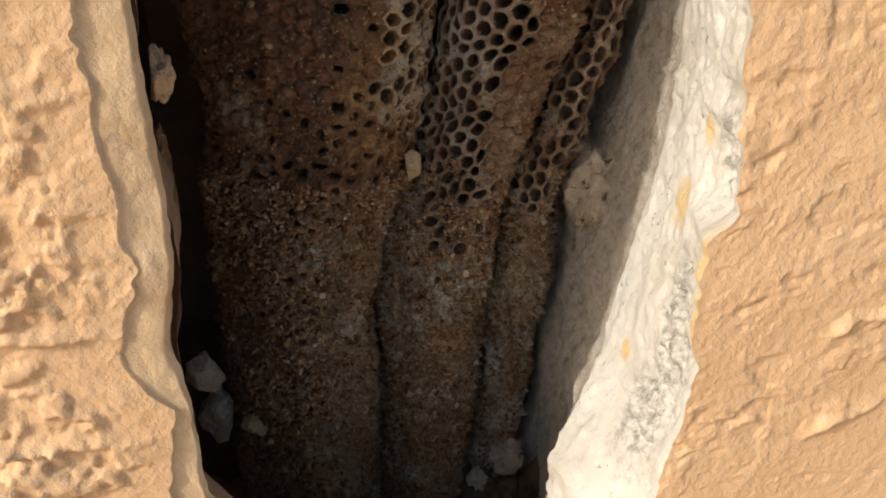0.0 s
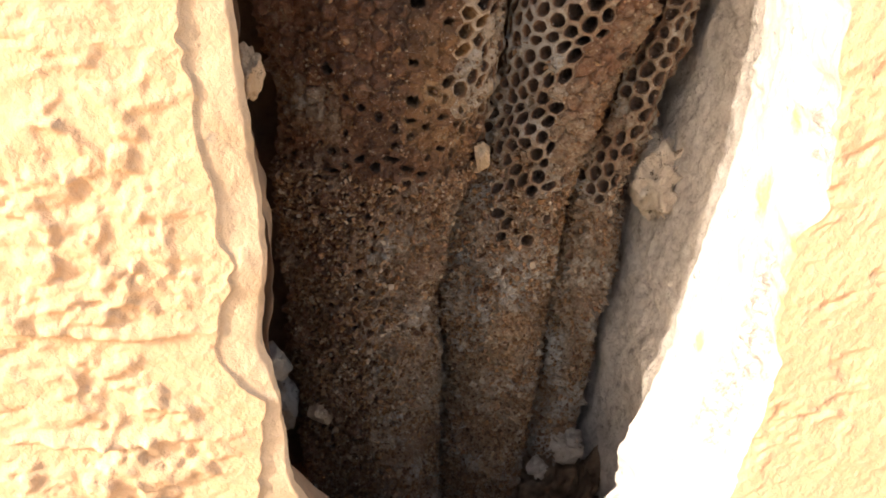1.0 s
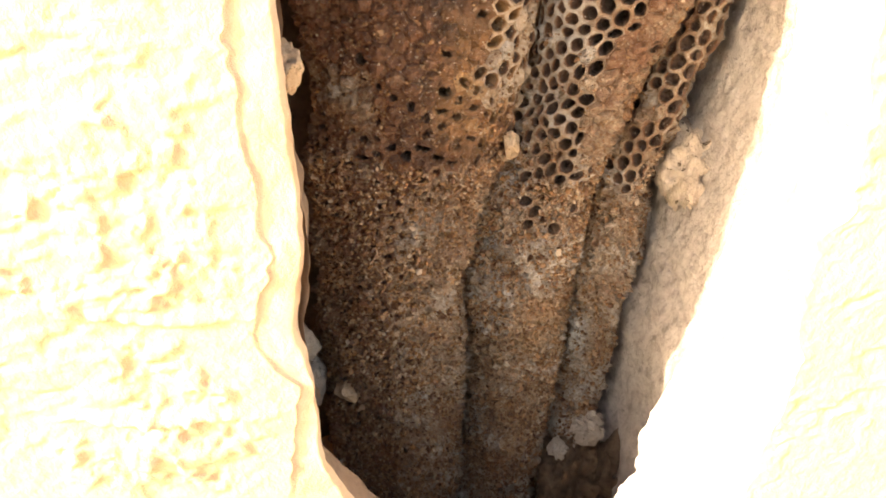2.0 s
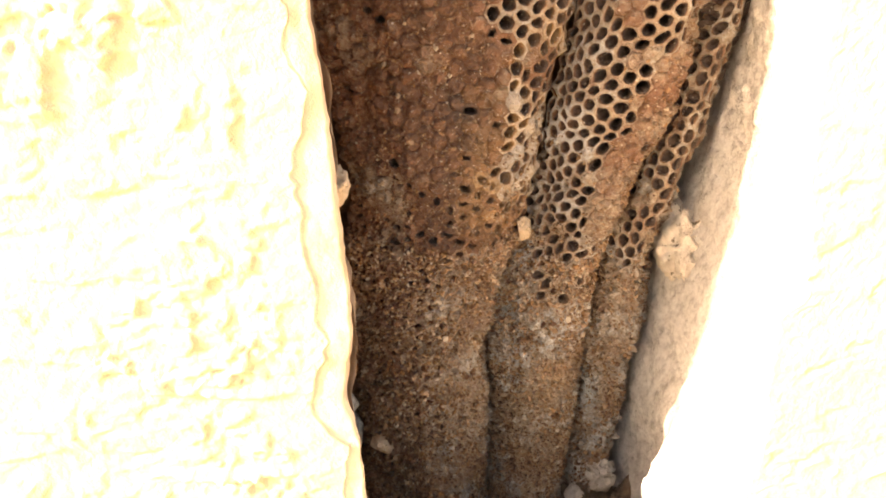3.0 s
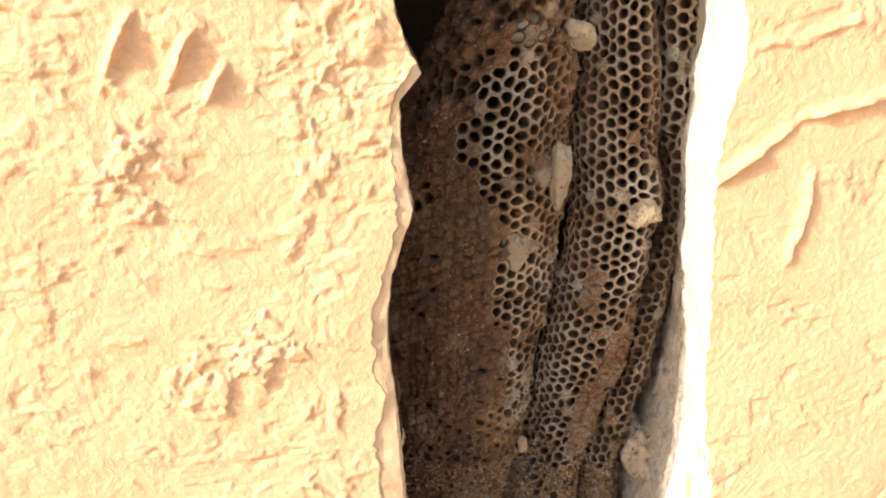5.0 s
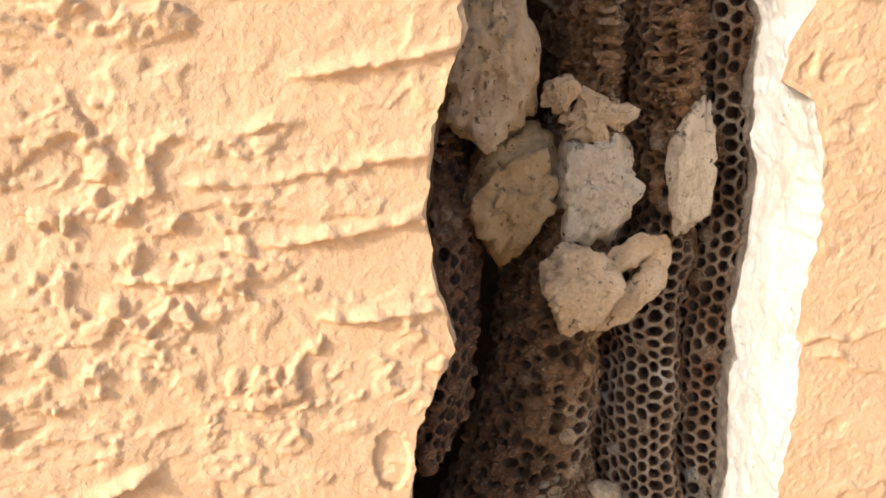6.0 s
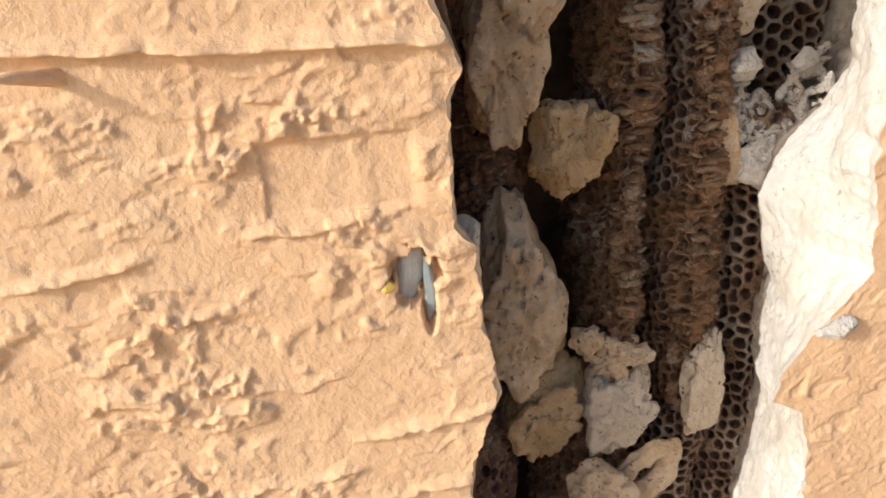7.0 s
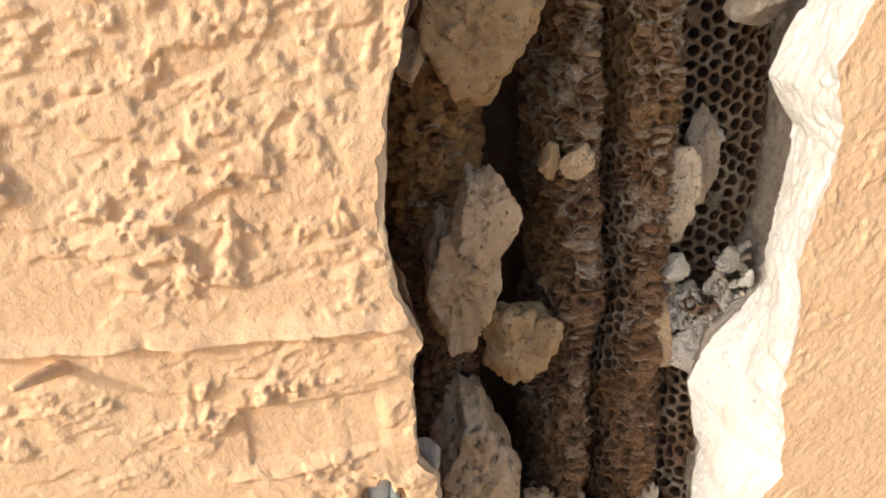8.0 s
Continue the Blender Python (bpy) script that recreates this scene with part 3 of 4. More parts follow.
class Lobe:
    """A comb hanging edge-on: its rounded front and both faces, unrolled along the arc."""

    def __init__(self, left, right, front, depth, seed, skew=lambda z: 0.5 + 0 * z):
        self.zs = np.linspace(1.46, 2.24, 140)
        th = np.radians(np.linspace(-88, 88, 177))
        self.arc = np.linspace(-0.085, 0.085, 241)
        self.left, self.right, self.front, self.depth, self.seed, self.skew = left, right, front, depth, seed, skew
        inv = []
        for z in self.zs:
            w, b = (right(z) - left(z)) * np.where(th < 0, skew(z), 1 - skew(z)), depth(z)
            d = np.hypot(w * np.cos(th), b * np.sin(th))
            a = np.concatenate([[0], np.cumsum((d[1:] + d[:-1]) / 2 * np.diff(th))])
            a -= np.interp(0, th, a)
            inv.append(np.interp(self.arc, a, th))
        self.inv = np.array(inv)

    def theta(self, a, z):
        zi = np.clip((z - self.zs[0]) / (self.zs[1] - self.zs[0]), 0, len(self.zs) - 1.001)
        ai = np.clip((a - self.arc[0]) / (self.arc[1] - self.arc[0]), 0, len(self.arc) - 1.001)
        i, j = zi.astype(int), ai.astype(int)
        u, v = zi - i, ai - j
        g = self.inv
        return (1 - u) * ((1 - v) * g[i, j] + v * g[i, j + 1]) + u * ((1 - v) * g[i + 1, j] + v * g[i + 1, j + 1])

    def at(self, a, z, high, rough=1.0):
        """The place on the surface, raised by high along the normal."""
        th = self.theta(a, z)
        xl, xr, b = self.left(z), self.right(z), self.depth(z)
        sk = self.skew(z)
        w = (xr - xl) * np.where(th < 0, sk, 1 - sk)
        x, y = xl + (xr - xl) * sk + w * np.sin(th), self.front(z) + b * (1 - np.cos(th))
        nx, ny = np.sin(th) / w, -np.cos(th) / b
        n = np.hypot(nx, ny)
        nx, ny = nx / n, ny / n
        swell = 0.0022 * fbm(x / 0.016, z / 0.022, y / 0.02, self.seed, 2) + 0.0005 * rough * fbm(x / 0.004, z / 0.004, y / 0.004, self.seed + 5, 2)
        r = high + swell
        return np.stack([x + nx * r, y + ny * r, z + 0 * x], -1), th


def grit(lobe, a, z, cell, count, seed, thing):
    """Loose grains of wax and dust stuck to the closed cells of a comb, too small to count."""
    rng = np.random.default_rng(seed)
    v, f = BALLS[1]
    f = np.array(f)
    heavy = np.where(z < 1.64, 2.2, 1.0)
    k = rng.choice(len(a), count, p=heavy / heavy.sum())
    a, z = a[k] + rng.uniform(-0.45, 0.45, count) * cell, z[k] + rng.uniform(-0.5, 0.5, count) * cell
    P, th = lobe.at(a, z, rng.uniform(0.0002, 0.0012, count))
    P = P[np.abs(th) < radians(75)]
    r = rng.uniform(0.00014, 0.00042, len(P)) * (1 + 1.0 * (rng.random(len(P)) < 0.05)) * (1 + 0.45 * (P[:, 2] < 1.64))
    V = P[:, None] + v[None] * r[:, None, None] * rng.uniform(0.5, 1.5, (len(P), len(v), 1))
    F = (f[None] + (np.arange(len(P)) * len(v))[:, None, None]).reshape(-1, 3)
    ob = mesh_object("grit", V.reshape(-1, 3), F, GRIT, thing, smooth=False)
    tagged(ob, "fine pale and brown grains of wax", kind="stuff")


def flakes(lobe, z0, z1, count, seed, thing):
    """Torn flakes of wax that stand out along a comb's broken edge."""
    rng = np.random.default_rng(seed)
    v, f = BALLS[2]
    f = np.array(f)
    a, z = rng.normal(0, 0.0085, count), rng.uniform(z0, z1, count)
    P, th = lobe.at(a, z, rng.uniform(-0.0015, 0.0006, count))
    n = len(P)
    size = (rng.uniform(0.0008, 0.0024, (n, 1, 1)) + 0.0012 * (rng.random((n, 1, 1)) < 0.06)) * np.stack([rng.uniform(0.7, 1.5, n), rng.uniform(0.7, 1.4, n), rng.uniform(0.16, 0.45, n)], -1)[:, None]
    bump_ = 1 + 0.35 * vnoise(v[None, :, 0] * 1.7 + 9 * np.arange(n)[:, None], v[None, :, 1] * 1.7, v[None, :, 2] * 1.7, seed) + 0.2 * vnoise(v[None, :, 0] * 4 + 9 * np.arange(n)[:, None], v[None, :, 1] * 4, v[None, :, 2] * 4, seed + 1)
    q = v[None] * bump_[..., None] * size
    tip = rng.normal(0, 0.35, n)[:, None]
    q = np.stack([q[..., 0] * np.cos(tip) - q[..., 2] * np.sin(tip), q[..., 1], q[..., 0] * np.sin(tip) + q[..., 2] * np.cos(tip)], -1)
    F = (f[None] + (np.arange(n) * len(v))[:, None, None]).reshape(-1, 3)
    ob = mesh_object("wax_flake_field", (P[:, None] + q).reshape(-1, 3), F, FLAKE, thing)
    tagged(ob, "torn amber and tan wax flakes", kind="stuff")


def rungs(lobe, z0, z1, pitch, seed, thing):
    """The broken edge of a comb: rows of torn cell floors, one ledge above another, with short walls between them."""
    rng = np.random.default_rng(seed)
    u, k = np.meshgrid(np.linspace(-1, 1, 27), np.arange(8), indexing="ij")
    out = np.array([-3.0, 0.2, 0.9, 1.0, 1.0, 0.8, 0.1, -3.0])[k]
    up = np.array([0.55, 0.5, 0.42, 0.15, -0.15, -0.42, -0.5, -0.55])[k]
    V, F, A, n = [], [], [], 0
    idx = np.arange(u.size).reshape(u.shape)
    quads = np.stack([idx[:-1, :-1], idx[:-1, 1:], idx[1:, 1:], idx[1:, :-1]], -1).reshape(-1, 4)
    z = z0
    while z < z1:
        for part_ in range(3):
            mid = (part_ - 1) * 0.0062 + rng.normal(0, 0.0009)
            half = rng.uniform(0.0026, 0.0042)
            tall = rng.uniform(0.0011, 0.0021) * (1.3 if part_ == 1 else 1.0)
            long_ = rng.uniform(0.0004, 0.0017) * (1.3 if part_ == 1 else 0.8)
            if rng.random() < 0.22:
                continue
            a = mid + half * u
            ends = np.sqrt(np.clip(1 - u**4, 0, 1))
            zz = z + rng.normal(0, 0.0004) + 0.5 * pitch * (part_ != 1) + 0.0007 * vnoise(a / 0.003, z / 0.01, 0, seed) + up * tall * ends
            high = np.where(out < 0, -0.0030, out * long_ * ends + 0.0012 * fbm(a / 0.0013, zz / 0.0013, 0, seed + 2, 2))
            P, _ = lobe.at(a, zz, high)
            V.append(P.reshape(-1, 3)), F.append(quads + n), A.append(np.full(u.size, rng.uniform(0.12, 0.35) if rng.random() < 0.45 else rng.uniform(0.38, 0.75)))
            n += u.size
            # the wall of the cell under the ledge
            for side in (-1, 1):
                if rng.random() < 0.3:
                    continue
                aa = mid + side * half * rng.uniform(0.55, 0.95) + 0.00045 * up * 2
                wz = z - pitch * 0.5 * (u * 0.5 + 0.5)
                P, _ = lobe.at(aa + 0 * u, wz + 0.5 * pitch * (part_ != 1), np.where(out < 0, -0.0030, out * long_ * 0.7 + 0.0005 * vnoise(aa / 0.001, wz / 0.001, 0, seed + 4)))
                V.append(P.reshape(-1, 3)), F.append(quads + n), A.append(np.full(u.size, rng.uniform(0.3, 0.8)))
                n += u.size
        z += pitch * rng.uniform(0.92, 1.08)
    ob = mesh_object("torn_ledge_field", np.concatenate(V), np.concatenate(F), WAX, thing)
    col = ob.data.attributes.new("tone", "FLOAT_COLOR", "POINT")
    V = np.concatenate(V)
    g = np.concatenate(A) + 0.18 - 0.22 * step(2.05, 2.09, V[:, 2])
    col.data.foreach_set("color", np.stack([g, 0.10 + 0.10 * g, 0 * g, 1 + 0 * g], -1).ravel().astype(np.float32))
    tagged(ob, "torn ledges of brown wax along the broken edge", kind="stuff")


def comb(name, lobe, z0, z1, cell, kinds, label, seed, near=1.72, dusty=0, torn=0):
    """One comb. kinds(x, z, th, n) gives each cell's state: 0 open, 1 capped, 2 shallow, 3 torn; and its age and gold."""
    rng = np.random.default_rng(seed)
    cols = int(0.085 / (0.866 * cell))
    ii, jj = np.meshgrid(np.arange(-cols, cols + 1), np.arange(int((z1 - z0) / cell) + 1), indexing="ij")
    a = ii * 0.866 * cell
    z = z0 + (jj + 0.5 * (ii % 2)) * cell
    a, z = a.ravel(), z.ravel()
    th = lobe.theta(a, z)
    keep = (np.abs(th) < radians(84)) & (z < z1)
    a, z, th = a[keep], z[keep], th[keep]
    centre, _ = lobe.at(a, z, 0)
    state, tone, gold = kinds(centre[:, 0], z, th, rng.random(len(a)))
    N, K = len(a), 12
    ang = np.arange(K) * 2 * math.pi / K
    hexr = (cell / math.sqrt(3)) * np.where(np.arange(K) % 2 == 0, 1.0, 0.866)
    size = np.select([state == 0, state == 2, state == 4], [0.75 + 0 * a, 0.46 + 0 * a, 0.42 + 0.30 * rng.random(N)], 0.84) * (0.94 + 0.12 * rng.random(N))
    deep = np.select([(state == 0) | (state == 4), state == 2, state == 3], [0.0105 + 0 * a, 0.0022 + 0.0012 * rng.random(N), 0.0042 + 0.004 * rng.random(N)], -0.0006)
    crumble = np.select([state == 3, state == 2, state == 1, state == 4], [0.0019 + 0 * a, 0.0007 + 0 * a, 0.0009 + 0 * a, 0.0012 + 0 * a], 0.00045)
    rings = []
    tones = []
    base_r = np.broadcast_to(hexr, (N, K))
    round_r = 0.35 * hexr + 0.65 * hexr.min()
    for ring in range(5):
        if ring == 0:
            r, h = base_r, 0 * base_r
        else:
            k = (1.0, 0.90, 0.80, 0.5)[ring - 1]
            capk = (0.85, 0.6, 0.35, 0.15)[ring - 1]
            r = np.where((state == 1)[:, None], hexr * capk, round_r * (size * k / 0.93)[:, None])
            r = r * (1 + np.select([state == 1, state == 4], [0.0 * a, 0.55 + 0 * a], 0.14)[:, None] * (rng.random((N, K)) - 0.5)) * (1 + 0.22 * (state == 4)[:, None] * np.cos(2 * ang))
            open_h = np.array((0.0001, -0.0008, -1.0, -1.06))[ring - 1]
            h_open = np.where(open_h < -0.5, -deep * abs(open_h), np.where(open_h < 0, -np.minimum(0.0009, deep * 0.4), open_h))
            h_cap = 0.0013 * (0.35, 0.8, 0.97, 1.0)[ring - 1] * (0.30 + 0.70 * step(1.635, 1.665, z)) + 0 * a
            h = np.where(state == 1, h_cap, h_open)[:, None] + 0 * r
        aa, z2 = a[:, None] + r * np.cos(ang), z[:, None] + r * np.sin(ang)
        aa = aa + 0.0009 * vnoise(aa / 0.007, z2 / 0.007, 0, seed + 3)
        z2 = z2 + 0.0009 * vnoise(aa / 0.007, z2 / 0.007, 0, seed + 4)
        smooth_c = np.interp(z2, [1.48, 1.60, 1.66, 1.88, 1.93, 2.24], [0.0012, 0.0011, 0.0006, 0.0006, 0.0016, 0.0017])
        rough = smooth_c * fbm(aa / 0.0045, z2 / 0.004, 0, seed + 7, 3) + (0.0007 + 0.0012 * (1 - step(1.63, 1.66, z2))) * vnoise(aa / 0.0011, z2 / 0.0011, 0, seed + 8) * np.where((state == 0)[:, None], 0.4, 1.0)
        if ring > 0:
            rough = rough + crumble[:, None] * vnoise(aa / 0.002, z2 / 0.002, ring, seed + 9) * (1.0 if ring < 3 else 0.4)
        P, _ = lobe.at(aa, z2, h + rough)
        rings.append(P)
        # Darker inner rings and cap seams: cocoon lining plus hollow shade put into colour.
        old = tone[:, None] + 0 * r + (1.0 if ring >= 3 else 0.75 if ring == 2 else 0.04 if ring == 1 else 0.0) * np.select([(state == 0) | (state == 4), state == 3, state == 2], [1.1, 0.6, 0.5], 0.0)[:, None] + (0.09 if ring == 0 else 0.0) * (state == 1)[:, None] + 0.13 * fbm(aa / 0.01, z2 / 0.01, 0, seed + 12, 3)
        tones.append(np.clip(old, 0, 1.4))
    V = np.stack(rings, 1).reshape(N, 5 * K, 3)
    V = np.concatenate([V, V[:, 4 * K:].mean(1, keepdims=True)], 1)
    A = np.concatenate([np.stack(tones, 1).reshape(N, 5 * K), tones[4].mean(1, keepdims=True)], 1)
    q = np.array([(g * K + k, g * K + (k + 1) % K, (g + 1) * K + (k + 1) % K, (g + 1) * K + k) for g in range(4) for k in range(K)])
    tri = np.array([(4 * K + k, 4 * K + (k + 1) % K, 5 * K) for k in range(K)])
    thing = tagged(new(name), label, "honeycomb", "combs in the wall cavity")
    singles = np.zeros(N, bool)
    front = np.where(((state == 0) | (state == 4)) & (np.abs(th) < radians(60)))[0]
    singles[front[np.argsort(np.abs(z[front] - near))][:300]] = True
    groups = [("cell", "", np.array([k])) for k in np.where(singles)[0]]
    groups += [("open_cell_field", "open empty wax cells", np.where(((state == 0) | (state == 4)) & ~singles)[0]), ("capped_cell_field", "rough brown capped cells", np.where(state == 1)[0]),
               ("worn_cell_field", "shallow worn cells", np.where(state == 2)[0]), ("torn_cell_field", "torn crumbling cells", np.where(state == 3)[0])]
    for part_name, note, sel in groups:
        M = len(sel)
        if not M:
            continue
        off = (np.arange(M) * (5 * K + 1))[:, None, None]
        quads, tris = (q[None] + off).reshape(-1, 4), (tri[None] + off).reshape(-1, 3)
        me = bpy.data.meshes.new(part_name)
        me.vertices.add(M * (5 * K + 1))
        me.vertices.foreach_set("co", V[sel].reshape(-1).astype(np.float32))
        me.loops.add(quads.size + tris.size)
        me.loops.foreach_set("vertex_index", np.concatenate([quads.ravel(), tris.ravel()]).astype(np.int32))
        me.polygons.add(len(quads) + len(tris))
        me.polygons.foreach_set("loop_start", np.concatenate([np.arange(0, quads.size, 4), quads.size + np.arange(0, tris.size, 3)]).astype(np.int32))
        me.update(calc_edges=True)
        col = me.attributes.new("tone", "FLOAT_COLOR", "POINT")
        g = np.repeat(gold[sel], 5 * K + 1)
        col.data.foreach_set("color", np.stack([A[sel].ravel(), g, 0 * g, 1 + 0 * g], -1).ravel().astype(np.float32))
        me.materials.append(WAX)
        me.shade_smooth()
        ob = new(part_name, me)
        ob.parent = thing
        if note:
            tagged(ob, note, kind="stuff")
    if torn:
        rungs(lobe, 1.928, z1 - 0.01, 0.0047, seed + 80, thing)
        flakes(lobe, 1.925, z1 - 0.01, torn, seed + 70, thing)
    if dusty:
        shut = ((state == 1) | (state == 2)) & (np.abs(th) < radians(70))
        grit(lobe, a[shut], z[shut], cell, dusty, seed + 50, thing)
    return thing


def pick(*pairs):
    return np.select([c for c, _ in pairs[:-1]], [v + 0 * c for c, v in pairs[:-1]], pairs[-1])


def kinds_1(x, z, th, n):
    blot = fbm(th * 1.2, z / 0.02, 0, 101, 3)
    right = th > radians(20) - radians(24) * step(1.69, 1.76, z) + (0.16 + 0.2 * step(1.69, 1.76, z)) * blot
    state = pick((z > 1.935, np.where(n < 0.8, 3, 1)),
                 (z + 0.05 * blot > 1.795, np.where(th > radians(2) + 0.45 * blot, np.where(n < 0.70, 0, np.where(n < 0.85, 3, 1)), np.where(n < 0.10, 4, np.where(n < 0.5, 3, 1)))),
                 (z > 1.665, np.where(right, np.where(n < 0.9, 0, 1), np.where(n < 0.05 + 0.09 * (th > radians(-5)), 4, 1))),
                 (z > 1.640, np.where(right, np.where(n < 0.6, 0, np.where(n < 0.85, 2, 1)), np.where((blot > 0.0) & (n < 0.26), 4, np.where(n < 0.5, 2, 1)))),
                 (z > 0, np.where(th < radians(0) + 0.3 * blot, np.where(n < 0.92, 2, 1), np.where(n < 0.22, 2, 1))), 1)
    # Below 1.64 the left flank's tone is darkened.
    tone = pick((z > 1.93, 0.46 - 0.22 * step(2.05, 2.09, z) + 0.25 * blot), (z + 0.05 * blot > 1.795, np.where(th > radians(2), 0.40, 0.60) + 0.16 * blot), (z > 1.665, np.where(right, 0.36, 0.64 + 0.10 * step(1.69, 1.75, z)) + 0.16 * blot), (z > 1.64, 0.55 + 0.2 * blot), 0.32 + 0.18 * (th < radians(-10)) + 0.10 * blot)
    crusty = step(0.05, 0.5, fbm(x / 0.006, z / 0.006, 0, 107, 3)) * step(radians(-8), radians(12), th) * step(1.64, 1.66, z) * (1 - step(1.86, 1.90, z))
    tone = tone - 0.30 * crusty
    gold = np.clip(0.30 * crusty + 0.14 * step(1.69, 1.74, z) * (0.6 + blot) * (z < 1.93) + 0.55 * np.exp(-(((x - 0.058) / 0.008) ** 2 + ((z - 1.662) / 0.016) ** 2)) * (0.35 + blot) + (z > 1.93) * (0.10 + 0.16 * step(2.05, 2.09, z) + 0.25 * blot), 0, 0.6)
    return state.astype(int), tone, gold


CRUST = (0.0995, 1.678)


def kinds_2(x, z, th, n):
    blot = fbm(th * 1.2, z / 0.018, 0, 201, 3)
    crust = (np.hypot((x - CRUST[0] - 0.25 * (z - CRUST[1])) / 0.0078, (z - CRUST[1]) / 0.036) + 0.3 * blot < 1) | (np.hypot((x - CRUST[0] + 0.008) / 0.005, (z - CRUST[1] - 0.040) / 0.010) + 0.3 * blot < 1)
    state = pick((z > 1.90, np.where(th < radians(-32), np.where(n < 0.85, 0, 3), np.where(n < 0.75, 3, 1))),
                 (crust, np.where(n < 0.10, 4, 1)),
                 (z > 1.668, np.where(n < 0.93, 0, 1)),
                 (z > 1.640, np.where(th < radians(-8) + 0.4 * blot, np.where(n < 0.8, 0, 2), np.where(n < 0.18, 0, 1))),
                 (z > 1.615, np.where(n < 0.3, 0, np.where(n < 0.6, 2, 1))),
                 (z > 0, np.where(n < 0.2, 2, 1)), 1)
    tone = pick((z > 1.90, 0.44 - 0.20 * step(2.05, 2.09, z) + 0.25 * blot), (crust, 0.46 + 0.12 * blot), (z > 1.668, 0.25 + 0.14 * blot + 0.06 * (z > 1.78)), (z > 1.635, np.where(th > 0, 0.46, 0.30) + 0.1 * blot), 0.22 + 0.12 * blot)
    return state.astype(int), tone, np.clip(0.25 * blot * (z < 1.66) + (z > 1.91) * (0.10 + 0.16 * step(2.05, 2.09, z) + 0.25 * blot), 0, 0.5)


def kinds_3(x, z, th, n):
    blot = fbm(th * 1.2, z / 0.018, 0, 301, 3)
    state = pick((z > 1.655, np.where(n < 0.94, 0, 1)), (z > 1.62, np.where(n < 0.6, 0, 1)), (z > 0, np.where(n < 0.2, 2, 1)), 1)
    tone = pick((z > 1.85, 0.34 + 0.1 * blot), 0.25 + 0.12 * blot)
    return state.astype(int), tone, 0 * z


def kinds_0(x, z, th, n):
    blot = fbm(th * 1.2, z / 0.018, 0, 401, 3)
    state = pick((z > 1.95, np.where(n < 0.18, 3, 1)), np.where(th > radians(5), np.where(n < 0.8, 0, 1), np.where(n < 0.25, 0, 1)))
    tone = 0.62 + 0.15 * blot
    return state.astype(int), tone, np.clip(0.85 * (z > 2.062) + 0.3 * blot * (z > 1.95), 0, 0.85)


def kinds_4(x, z, th, n):
    return np.where(n < 0.97, 0, 1).astype(int), 0.24 + 0 * z, 0 * z


FRONT_1 = table((1.46, 0.098), (1.53, 0.088), (1.567, 0.0815), (1.60, 0.0755), (1.656, 0.0635), (1.694, 0.0590), (1.74, 0.0530), (1.80, 0.046), (1.90, 0.047), (2.0, 0.050), (2.24, 0.045))
FRONT_2 = table((1.46, 0.099), (1.55, 0.086), (1.581, 0.0815), (1.628, 0.0745), (1.672, 0.0640), (1.70, 0.0580), (1.75, 0.050), (1.80, 0.051), (1.87, 0.056), (1.93, 0.052), (2.0, 0.050), (2.24, 0.046))
FRONT_3 = table((1.46, 0.103), (1.58, 0.090), (1.617, 0.0815), (1.651, 0.0750), (1.70, 0.0680), (1.75, 0.0620), (1.80, 0.057), (1.90, 0.055), (1.98, 0.055), (2.24, 0.06))
ROUND = table((1.46, 0.026), (1.84, 0.026), (1.93, 0.050), (2.24, 0.050))
comb("honeycomb", Lobe(LEFT_1, GAP_12, FRONT_1, ROUND, 1, table((1.46, 0.62), (1.75, 0.60), (1.82, 0.5), (2.24, 0.5))), 1.470, 2.20, 0.0048, kinds_1,
     "wide old brown honeycomb, mostly capped, grey towards its foot", 11, dusty=20000, torn=200)
comb("honeycomb", Lobe(lambda z: GAP_12(z) + 0.001, GAP_23, FRONT_2, ROUND, 2, table((1.46, 0.5), (1.60, 0.55), (1.67, 0.66), (1.80, 0.68), (1.88, 0.6), (1.94, 0.5), (2.24, 0.5))), 1.470, 2.20, 0.0046, kinds_2,
     "grey honeycomb with open empty cells", 22, dusty=14000, torn=180)
comb("honeycomb", Lobe(lambda z: GAP_23(z) + 0.001 - 0.004 * (z > 1.78), RIGHT_3, FRONT_3, table((1.46, 0.024), (2.24, 0.03)), 3), 1.470, 2.018, 0.0050, kinds_3,
     "narrow shaded honeycomb beside the concrete block", 33, 1.90, dusty=4000)
comb("honeycomb", Lobe(table((1.46, -0.012), (1.84, 0.004), (1.90, 0.010), (2.00, 0.016), (2.24, 0.016)), table((1.46, 0.02), (1.84, 0.034), (1.87, 0.041), (1.92, 0.043), (2.0, 0.054), (2.24, 0.056)),
     table((1.46, 0.05), (1.83, 0.046), (1.86, 0.036), (1.90, 0.042), (1.94, 0.058), (2.05, 0.058), (2.10, 0.045), (2.24, 0.045)), table((1.46, 0.05), (2.24, 0.05)), 4), 1.832, 2.20, 0.0053, kinds_0,
     "dark brown honeycomb close behind the wall's edge", 44, 1.88, torn=90)
comb("honeycomb", Lobe(table((1.46, 0.105), (2.24, 0.105)), table((1.46, 0.165), (2.24, 0.165)), table((1.46, 0.080), (2.24, 0.076)), table((1.46, 0.012), (2.24, 0.012)), 5), 1.99, 2.20, 0.0054, kinds_4,
     "deep dark honeycomb with large open cells", 55, 2.08)


